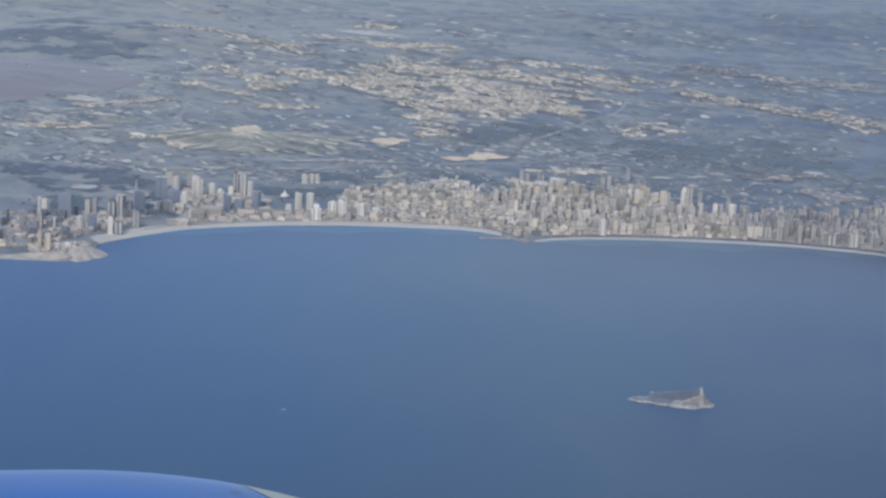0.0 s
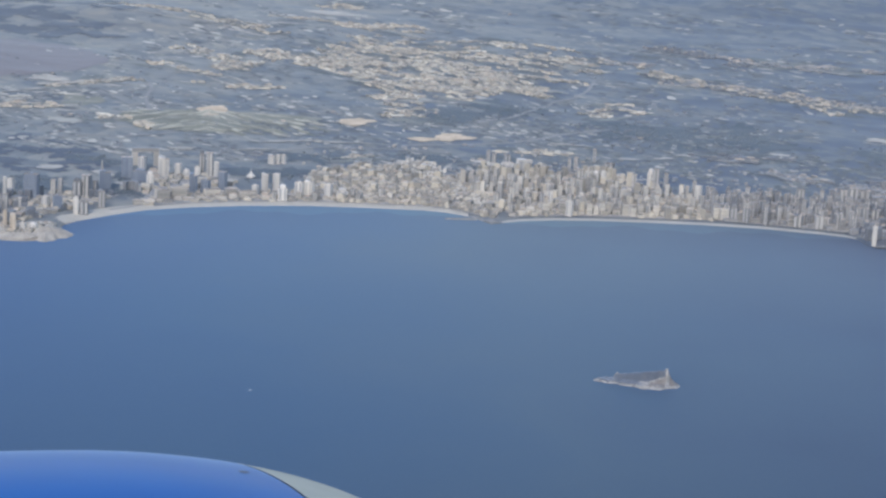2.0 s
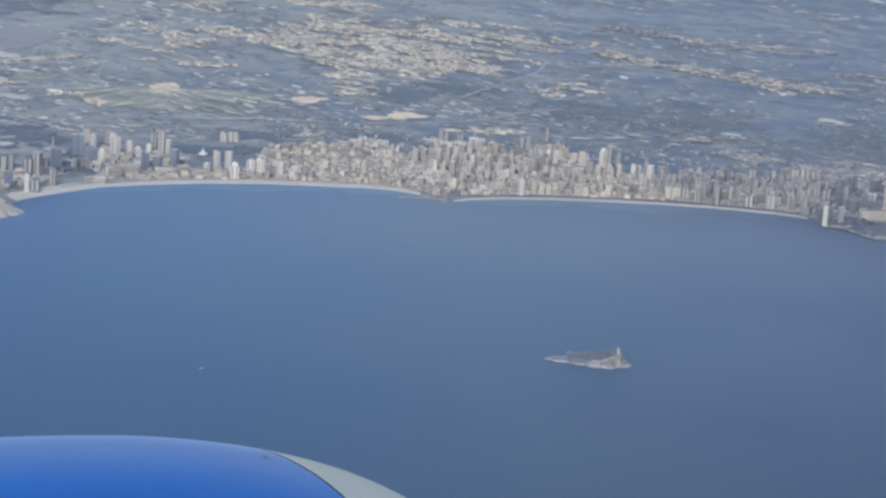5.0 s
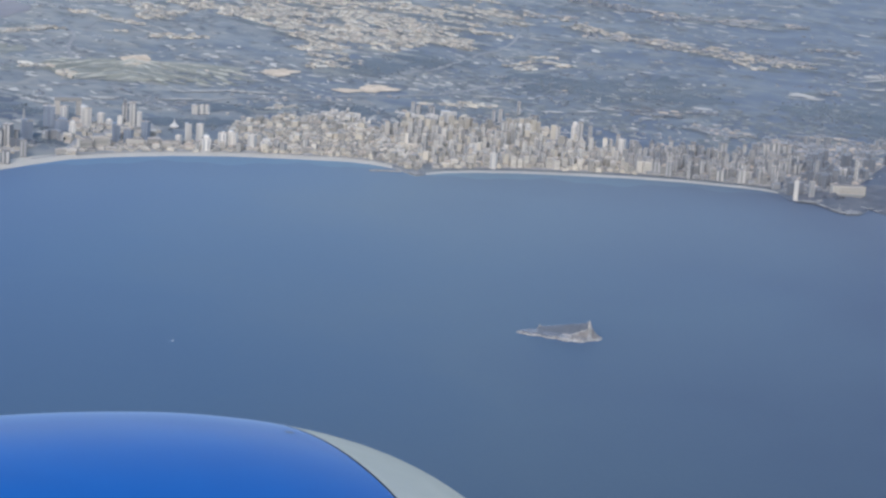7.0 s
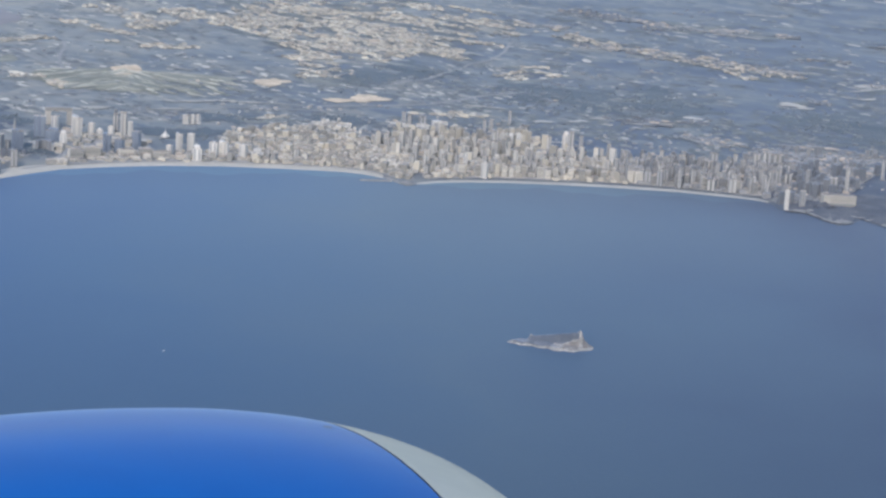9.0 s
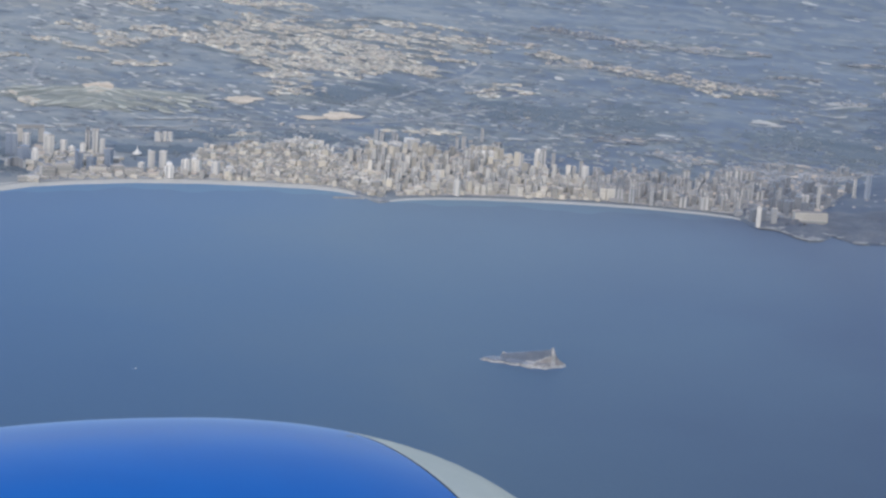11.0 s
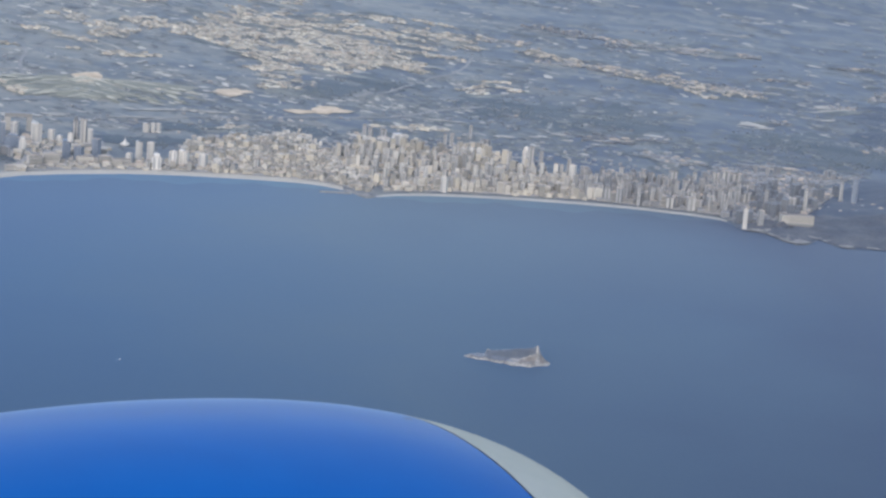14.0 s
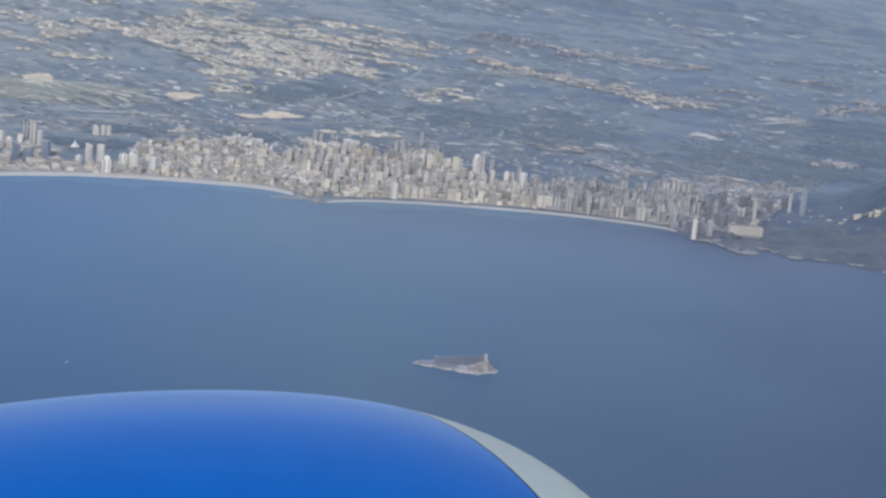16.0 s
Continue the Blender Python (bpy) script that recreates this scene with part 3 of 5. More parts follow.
for k in range(9):
    u = k / 8
    patch("quarry_bank", -462 + 92 * u, 2776 + 58 * u + rnd.uniform(-3, 3), rnd.uniform(8, 14), rnd.uniform(5.0, 10.0), M_SAND, "white earth bank along the foot of a tableland", "bank", 1.6, 0.55, 0.4, 300 + k)
for k in range(30):
    x = rnd.uniform(-520, -405)
    patch("dry_terrace", x, 2700 + 0.5 * (x + 460) + rnd.gauss(0, 36), rnd.uniform(3, 14), rnd.uniform(2.0, 5.5), M_PLOT if k % 3 else M_VILLAGE, "pale dry terrace below a tableland", "terrace", 0.8, rnd.gauss(0.2, 0.3), 0.45, 320 + k)
HX, HY = np.arange(460, 1200, 5.0), np.linspace(0, 1, 66)
hv = []
for k in HY:
    for x in HX:
        y = float(shore(x)) + 0.6 + 360 * k * min(1, 0.5 + 0.5 * (x - 460) / 200)
        rise = min(1, 7 * k, 5 * (1 - k), (x - 460) / 60)
        bump = 3.2 * abs(noise.noise((x * 0.018, y * 0.012, 3))) + 2.2 * abs(noise.noise((x * 0.05, y * 0.03, 8))) + 0.8 * noise.noise((x * 0.14, y * 0.1, 1))
        hv.append((x, y, ground_z(x, y) + 0.35 + max(0, rise) * max(0.2, bump) - (1.2 if k in (0.0, 1.0) else 0)))
NH = len(HX)
scrub, pines = [], []
for r in range(65):
    for c in range(NH - 1):
        x, y, _ = hv[r * NH + c]
        upper = y - float(shore(x)) - 112 - 55 * noise.noise((x * 0.012, y * 0.01, 4)) - 25 * noise.noise((x * 0.05, y * 0.03, 6))
        if y - float(shore(x)) > 75 and x < 535 + 0.54 * (y - 2135) + 14 * noise.noise((x * 0.03, y * 0.03, 9)):
            continue      # the town reaches up to here
        (pines if upper > 0 else scrub).append((r * NH + c, r * NH + c + 1, r * NH + NH + c + 1, r * NH + NH + c))
tagged(new("headland", mesh_of("headland", hv, scrub, M_HEAD, True)), "grey-brown scrub slope of a rocky headland", "headland", kind="structure")
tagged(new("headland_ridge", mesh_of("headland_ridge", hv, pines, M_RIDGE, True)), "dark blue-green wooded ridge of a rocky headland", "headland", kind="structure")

# golf fairways: long pale strips that curve round the slopes
rnd = random.Random(31)
fv, ff = [], []
gx, gy, grx, gry = GOLF
for k in range(190):
    e, w = rnd.uniform(-0.92, 0.92), rnd.uniform(-0.85, 0.85)
    if e * e + w * w > 0.95:
        continue
    ov, of = outline(gx + e * grx, gy + w * gry, rnd.uniform(6, 24), rnd.uniform(1.0, 3.6), 0.75 + 0.002 * k, (0.9 if e < -0.2 else -0.75) + rnd.gauss(0, 0.2), 0.35, 900 + k)
    ff += [tuple(q + len(fv) for q in t) for t in of]
    fv += ov
tagged(new("fairways", mesh_of("fairways", fv, ff, M_FAIRWAY)), "pale dry fairways and sandy tracks of a golf course", "fairways", kind="stuff")

def wooded(x, y):
    """The unbroken dark woods beyond the headland."""
    return x > 0.272 * y + 14 * math.sin(y * 0.03) and 2330 < y < 2960


# small dry fields and terraces, in loose clusters over the plain
rnd = random.Random(11)
fv, ff = [], []
for _ in range(22000):
    y = 2330 + 1900 * rnd.random() ** 1.25
    x = rnd.uniform(-0.24, 0.37) * y
    far = y / 2700
    wild = noise.noise((x * 0.008 + 4, y * 0.004, 3)) + 0.5 * noise.noise((x * 0.025, y * 0.012, 7))
    if y - shore(x) < 170 or wild + 0.28 * rnd.gauss(0, 1) < 0.04 + 0.3 * max(0, (y - 3000) / 900) or x < -420 and y > 2740 or wooded(x, y):
        continue
    rx, ry, k = (2.5 + 10 * rnd.random() ** 2.5) * far, (1.6 + 5 * rnd.random() ** 1.5) * far, len(fv)
    turn, skew = rnd.gauss(-0.72, 0.3), rnd.uniform(-0.5, 0.5)
    for cu, cw in ((-1, -0.6), (0.1, -1.1), (1, -0.5), (0.9, 0.6), (-0.1, 0.95), (-1, 0.7)):
        u, w = rx * (cu + skew * cw * 0.6) * rnd.uniform(0.75, 1.15), ry * cw * rnd.uniform(0.7, 1.2)
        px, py = x + u * math.cos(turn) - w * math.sin(turn), y + u * math.sin(turn) + w * math.cos(turn)
        fv.append((px, py, ground_z(px, py) + 0.4))
    ff.append(tuple(range(k, k + 6)))
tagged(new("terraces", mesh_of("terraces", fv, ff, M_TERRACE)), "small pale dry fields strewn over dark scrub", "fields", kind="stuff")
# brighter dry plots strewn between the villages
rnd = random.Random(14)
fv, ff = [], []
for _ in range(5200):
    y = 2330 + 1250 * rnd.random() ** 1.2
    x = rnd.uniform(-0.22, 0.36) * y
    if y - shore(x) < 180 or noise.noise((x * 0.011 + 7, y * 0.006, 11)) + 0.4 * noise.noise((x * 0.04, y * 0.02, 5)) + 0.2 * rnd.gauss(0, 1) < 0.24 or wooded(x, y):
        continue
    rx, ry, turn, k = 2 + 8 * rnd.random() ** 2, rnd.uniform(1.4, 4.2), rnd.gauss(-0.65, 0.3), len(fv)
    for cu, cw in ((-1, -0.8), (0.2, -1.1), (1, -0.7), (0.9, 0.8), (-0.8, 1)):
        u, w = rx * cu * rnd.uniform(0.7, 1.15), ry * cw * rnd.uniform(0.7, 1.15)
        px, py = x + u * math.cos(turn) - w * math.sin(turn), y + u * math.sin(turn) + w * math.cos(turn)
        fv.append((px, py, ground_z(px, py) + 0.5))
    ff.append(tuple(range(k, k + 5)))
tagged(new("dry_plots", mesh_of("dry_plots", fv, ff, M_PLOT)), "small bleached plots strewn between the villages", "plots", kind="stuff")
rnd = random.Random(12)
fv, ff = [], []
for _ in range(2600):
    x = rnd.uniform(90, 800)
    y = float(shore(x)) + 140 + 420 * rnd.random() ** 1.3
    if noise.noise((x * 0.012 + 9, y * 0.008, 5)) + 0.3 * rnd.gauss(0, 1) < 0 or wooded(x, y):
        continue
    rx, ry, turn, k = rnd.uniform(1.5, 6), rnd.uniform(1.5, 5), rnd.gauss(-0.6, 0.4), len(fv)
    for cu, cw in ((-1, -0.8), (1, -1), (0.9, 0.9), (-0.8, 1)):
        u, w = rx * cu * rnd.uniform(0.7, 1.1), ry * cw * rnd.uniform(0.7, 1.1)
        px, py = x + u * math.cos(turn) - w * math.sin(turn), y + u * math.sin(turn) + w * math.cos(turn)
        fv.append((px, py, ground_z(px, py) + 0.45))
    ff.append((k, k + 1, k + 2, k + 3))
tagged(new("garden_plots", mesh_of("garden_plots", fv, ff, M_DRY)), "small grey-green and pale plots behind the town", "plots", kind="stuff")


# ---- trees ----
def woods(name, spots, label):
    """Many small tree crowns: low domes with uneven tops, joined."""
    rnd = random.Random(len(spots))
    verts, faces = [], []
    for x, y, r in spots:
        k, z, n = len(verts), ground_z(x, y), 6
        for lvl, (rr, hh) in enumerate(((0.85, 0.02), (1.0, 0.35), (0.55, 0.7))):
            for i in range(n):
                a = 6.283 * i / n + lvl * 0.5
                e = r * rr * rnd.uniform(0.75, 1.2)
                verts.append((x + e * math.cos(a), y + e * math.sin(a), z + r * hh * rnd.uniform(0.85, 1.15)))
        verts.append((x, y, z + r * 0.85))
        for lvl in range(2):
            for i in range(n):
                j = (i + 1) % n
                a = k + lvl * n
                faces.append((a + i, a + j, a + n + j, a + n + i))
        for i in range(n):
            faces.append((k + 2 * n + i, k + 2 * n + (i + 1) % n, k + 3 * n))
    return tagged(new(name, mesh_of(name, verts, faces, M_WOOD, True)), label, "trees", kind="stuff")


rnd = random.Random(5)
spots = []
for x, y, rx, ry in PINE_WOODS:
    for _ in range(int(40 + rx * ry * 0.03)):
        a, e = rnd.uniform(0, 6.283), abs(rnd.gauss(0, 0.55))
        spots.append((x + rx * e * math.cos(a), y + ry * e * math.sin(a), rnd.uniform(0.9, 2.0)))
spots = [s for s in spots if s[1] - shore(s[0]) > 25]
woods("pine_trees", spots, "dark round pine crowns massed on the hills")
spots = []
for _ in range(800):
    y = 2240 + 900 * rnd.random() ** 1.4
    x = rnd.uniform(-0.24, 0.36) * y
    if y - shore(x) > 120 and y < 2900:
        spots.append((x, y, rnd.uniform(0.5, 1.2)))
woods("scattered_trees", spots, "dark single trees and hedges between the fields")


# ---- houses ----
def houses(name, spots, label, tall=(1.2, 2.6), size=(1.6, 4.0), tiles=0.4, paint=M_HOUSE, lean=None):
    """Low houses, flat-roofed or with a pitched roof, joined into one mesh."""
    rnd = random.Random(len(spots) + 3)
    verts, faces, kinds = [], [], []
    for x, y in spots:
        w, d, h, turn = rnd.uniform(*size), rnd.uniform(*size), rnd.uniform(*tall), rnd.uniform(-0.5, 0.5)
        if lean is not None:
            w, d, turn = w * 1.5, d * 0.7, lean + rnd.gauss(0, 0.15)
        z, k, c, s = ground_z(x, y), len(verts), math.cos(turn), math.sin(turn)
        v, f = [], []
        box(v, f, -w / 2, w / 2, -d / 2, d / 2, -0.8, h)
        mats = [0] * 5
        if rnd.random() < tiles:
            f.pop()
            r = h + 0.3 * min(w, d)
            v += [(-w / 2, 0, r), (w / 2, 0, r)]
            f += [(4, 5, 9, 8), (6, 7, 8, 9), (5, 6, 9), (7, 4, 8)]
            mats = [0] * 4 + [1, 1, 0, 0]
        elif rnd.random() < 0.4:
            box(v, f, -w * 0.2, w * 0.15, -d * 0.2, d * 0.2, h, h + 0.6)
            mats += [0] * 5
        verts += [(x + a * c - b * s, y + a * s + b * c, z + e) for a, b, e in v]
        faces += [tuple(k + i for i in q) for q in f]
        kinds += mats
    me = mesh_of(name, verts, faces, paint)
    me.materials.append(M_TILE)
    me.polygons.foreach_set("material_index", kinds)
    return tagged(new(name, me), label, "houses", kind="stuff")


def in_quad(q, rnd):
    """A place in the quad q, given by its corners in turn."""
    u, v = rnd.random(), rnd.random()
    return tuple(q[0][i] * (1 - u) * (1 - v) + q[1][i] * u * (1 - v) + q[2][i] * u * v + q[3][i] * (1 - u) * v for i in (0, 1))


VILLAGES_WEST = [
    (-411, 2790, -357, 2864, 35), (-291, 3062, -232, 3003, 45), (-310, 2950, -237, 2945, 43), (-227, 3201, -107, 3059, 54), (-148, 3175, -43, 3018, 71), (-114, 3242, -5, 3115, 62),
    (-84, 3352, 62, 3256, 67), (-42, 2823, 27, 2835, 39), (-41, 2941, 50, 2914, 53), (-12, 3053, 96, 2951, 55), (20, 2903, 117, 2867, 46), (52, 3103, 153, 3030, 52),
    (96, 2951, 186, 2910, 48), (53, 3292, 177, 3192, 59), (182, 3310, 275, 3222, 53), (258, 3292, 359, 3271, 47), (-5, 3214, 116, 3111, 62), (132, 3101, 224, 3025, 41),
]
VILLAGES_EAST = [
    (346, 3097, 422, 3059, 47), (420, 3069, 494, 3000, 64), (522, 3027, 585, 2917, 90), (560, 2948, 648, 2904, 54), (452, 3401, 551, 3348, 50), (547, 3320, 629, 3290, 41),
    (636, 3305, 720, 3290, 42), (690, 3047, 744, 3036, 30), (605, 2645, 635, 2670, 13), (710, 2789, 763, 2853, 15), (223, 2738, 269, 2809, 33), (268, 2794, 299, 2778, 29),
    (212, 2845, 302, 2849, 25), (-483, 3630, -311, 3475, 45), (-318, 3503, -194, 3396, 59), (-344, 3213, -209, 3040, 48), (-145, 3582, 21, 3590, 96), (-230, 3605, -138, 3635, 57),
    (-163, 3860, -76, 3853, 59),
]
VILLAGES_FAR = [
    (-458, 2757, -372, 2847, 30), (384, 3503, 443, 3421, 67), (441, 3441, 525, 3285, 70), (568, 3342, 646, 3339, 49), (133, 3435, 175, 3397, 51), (-499, 2600, -399, 2609, 51),
    (-345, 3010, -306, 2974, 45), (341, 2491, 437, 2475, 58), (393, 2398, 487, 2354, 45), (98, 2471, 187, 2456, 35), (515, 2372, 580, 2349, 47), (-374, 2546, -290, 2496, 47),
    (-282, 2859, -179, 2853, 40), (694, 2535, 730, 2516, 49), (841, 3263, 895, 3249, 49), (809, 2922, 930, 3076, 59), (-102, 2297, -3, 2302, 28), (-90, 2361, -42, 2388, 16),
]
VILLAGE_CORE = [(-156.0, 3096.6), (-9.5, 2830.9), (51.9, 3126.9), (-118.0, 3335.5)]
VILLAGE_FOOT = [(-9.5, 2830.9), (85.4, 2805.2), (145.7, 3037.7), (52.3, 3163.6)]
VILLAGE_TAIL = [(87.3, 2894.8), (188.0, 2875.1), (189.9, 2979.1), (99.8, 3097.9)]
VILLAGE_HEAD = [(-116.3, 3294.9), (-55.4, 3624.0), (240.0, 3146.7), (128.5, 2997.2)]
VILLAGE_OUTSKIRTS = [(63.8, 3450.3), (201.0, 3516.4), (356.7, 3244.7), (246.8, 3125.8)]
VILLAGE_SPILL = [(-38.0, 2791.1), (19.8, 2812.8), (47.3, 2617.9), (-20.4, 2596.0)]
EAST_VILLAGE = [(346.5, 3143.3), (483.7, 2975), (505, 3030), (358.9, 3174)]
EAST_VILLAGE_END = [(483.7, 2959.8), (569.8, 2834.2), (638.6, 2875.9), (529.9, 3052.1)]
rnd = random.Random(21)
for i, (ax, ay, bx, by, wide) in enumerate(VILLAGES_WEST + VILLAGES_EAST + VILLAGES_FAR):
    long, near = math.hypot(bx - ax, by - ay), bx > 330 or by < 2480 and bx > 200
    turn = math.atan2(by - ay, bx - ax)
    nx, ny = -math.sin(turn), math.cos(turn)
    strips = max(1, int(wide / 16))
    spots, gv, gf = [], [], []
    for s in range(strips):
        off = ((s + 0.5) / strips - 0.5) * wide + rnd.uniform(-3, 3)
        u0, u1 = rnd.uniform(-0.05, 0.15), rnd.uniform(0.85, 1.05)
        for piece in range(max(2, int(long * (u1 - u0) / (15 if i < 18 else 22)))):
            ua = u0 + (u1 - u0) * rnd.random()
            ln, th = rnd.uniform(7, 20), rnd.uniform(3.0, 8.5)
            jog = off + rnd.gauss(0, 3.5)
            cx, cy = ax + (bx - ax) * ua + nx * jog, ay + (by - ay) * ua + ny * jog
            lean = turn + rnd.gauss(0, 0.15)
            ov, of = outline(cx, cy, ln, th, 0.8 + 0.02 * (piece % 9), lean, 0.5, 300 + 400 * i + 20 * s + piece)
            gf += [tuple(k + len(gv) for k in q) for q in of]
            gv += ov
            for _ in range(int(ln * 0.5)):
                u, w = rnd.gauss(0, 0.5) * ln, rnd.gauss(0, 0.8) * th
                spots.append((cx + u * math.cos(lean) - w * math.sin(lean), cy + u * math.sin(lean) + w * math.cos(lean)))
    dv, df = [], []
    for k in range(int(long / 22)):
        u, w = rnd.random(), rnd.gauss(0, 0.5) * (wide + 8)
        ov, of = outline(ax + (bx - ax) * u + nx * w, ay + (by - ay) * u + ny * w, rnd.uniform(14, 34), rnd.uniform(5, 11), 0.55 + 0.01 * (k % 20), turn + rnd.gauss(0, 0.15), 0.45, 40000 + 100 * i + k)
        df += [tuple(m + len(dv) for m in q) for q in of]
        dv += ov
    tagged(new("farmland", mesh_of("farmland", dv, df, M_DRY)), "dull green and ochre plots round an inland village", "farmland", kind="structure")
    tagged(new("village_ground", mesh_of("village_ground", gv, gf, M_TERRACE if near else M_VILLAGE)), "pale plots and lanes of an inland village", "village ground", kind="structure")
    houses("village_houses", spots, "pale low houses of an inland village", (1.0, 2.4), (2.5, 6.5), 0.1, M_GREY if near else M_HOUSE, turn)

# the large village: plots that lie slantwise down the slope, thick with houses
for q, (zone, count) in enumerate(((VILLAGE_CORE, 120), (VILLAGE_FOOT, 80), (VILLAGE_TAIL, 45), (VILLAGE_HEAD, 80), (VILLAGE_OUTSKIRTS, 40), (VILLAGE_SPILL, 16), (EAST_VILLAGE, 46), (EAST_VILLAGE_END, 40))):
    spots, gv, gf = [], [], []
    for k in range(count // 5):
        ov, of = outline(*in_quad(zone, rnd), rnd.uniform(20, 42), rnd.uniform(8, 16), 0.55 + 0.01 * (k % 20), rnd.gauss(-0.75, 0.15), 0.45, 30000 + 300 * q + k)
        gf += [tuple(i + len(gv) for i in t) for t in of]
        gv += ov
    tagged(new("farmland", mesh_of("farmland", gv, gf, M_DRY)), "dull green and ochre plots round an inland village", "farmland", kind="structure")
    gv, gf = [], []
    for k in range(count):
        (cx, cy), ln, th, lean = in_quad(zone, rnd), rnd.uniform(6, 21), rnd.uniform(2.6, 7.0), rnd.gauss(-0.75, 0.14)
        ov, of = outline(cx, cy, ln, th, 0.85 + 0.015 * (k % 20), lean, 0.4, 20000 + 300 * q + k)
        gf += [tuple(i + len(gv) for i in t) for t in of]
        gv += ov
        for _ in range(int(ln * 0.34)):
            u, w = rnd.gauss(0, 0.5) * ln, rnd.gauss(0, 0.6) * th
            spots.append((cx + u * math.cos(lean) - w * math.sin(lean), cy + u * math.sin(lean) + w * math.cos(lean)))
    tagged(new("village_ground", mesh_of("village_ground", gv, gf, M_VILLAGE if q < 6 else M_TERRACE)), "pale plots and lanes of an inland village", "village ground", kind="structure")
    houses("village_houses", spots, "pale low houses of an inland village", (1.0, 2.6), (2.5, 6.5), 0.1, M_HOUSE, -0.8)

spots = []
for _ in range(140):
    y0 = 2350 + 1500 * rnd.random() ** 1.3
    x0, spread = rnd.uniform(-0.23, 0.36) * y0, rnd.uniform(6, 30)
    for _ in range(rnd.randint(2, 9)):
        u, w = rnd.gauss(0, spread), rnd.gauss(0, spread * 0.3)
        x, y = x0 + u * 0.7 + w * 0.7, y0 - u * 0.7 + w * 0.7
        if y - shore(x) > 180:
            spots.append((x, y))
houses("farmhouses", spots, "scattered pale farmhouses and sheds among the fields", (0.6, 1.3), (1.6, 6.0), 0.05, M_GREY)
ZONE_PONIENTE = [(-262, 2098), (-1.9, 2177.8), (-2.7, 2232), (-250, 2158)]
ZONE_OLD_TOWN = [(-74.9, 2155.8), (96.3, 2119.9), (92.5, 2290.0), (-58.6, 2333.6)]
ZONE_BACK_TOWN = [(-99.7, 2196.8), (20.7, 2242.7), (32.9, 2383.5), (-99.0, 2292.6)]
ZONE_LEVANTE = [(110.7, 2129.9), (312.4, 2161.2), (309.4, 2258.0), (44.5, 2285.1)]
ZONE_LEVANTE_BACK = [(73.7, 2249.8), (292.8, 2243.8), (225.4, 2366.9), (75.2, 2323.2)]
ZONE_RINCON = [(307.1, 2164.7), (451.0, 2125.1), (491.8, 2223.0), (318.0, 2254.7)]
ZONE_POINT = [(450.2, 2090.7), (521.2, 2113.0), (599.5, 2260.3), (481.8, 2232.5)]
ZONE_CREST = [(-16, 2355), (22, 2395), (101, 2150), (78, 2150)]
ZONE_CALA = [(438, 2252), (540, 2232), (645, 2345), (478, 2342)]
ZONE_WEST_SLOPE = [(-258, 2140), (-165, 2180), (-182, 2262), (-262, 2246)]
ZONE_CAPE = [(-369.6, 1963.0), (-335.5, 2004.5), (-277.8, 2130.6), (-393.1, 2086.1)]
ZONE_CAPE_LOW = [(-362.2, 1924.4), (-318.6, 1941.6), (-316.3, 1983.2), (-370.3, 1967.0)]
ZONE_FAR_CAPE = [(-440, 1952), (-368, 1958), (-384, 2085), (-455, 2085)]
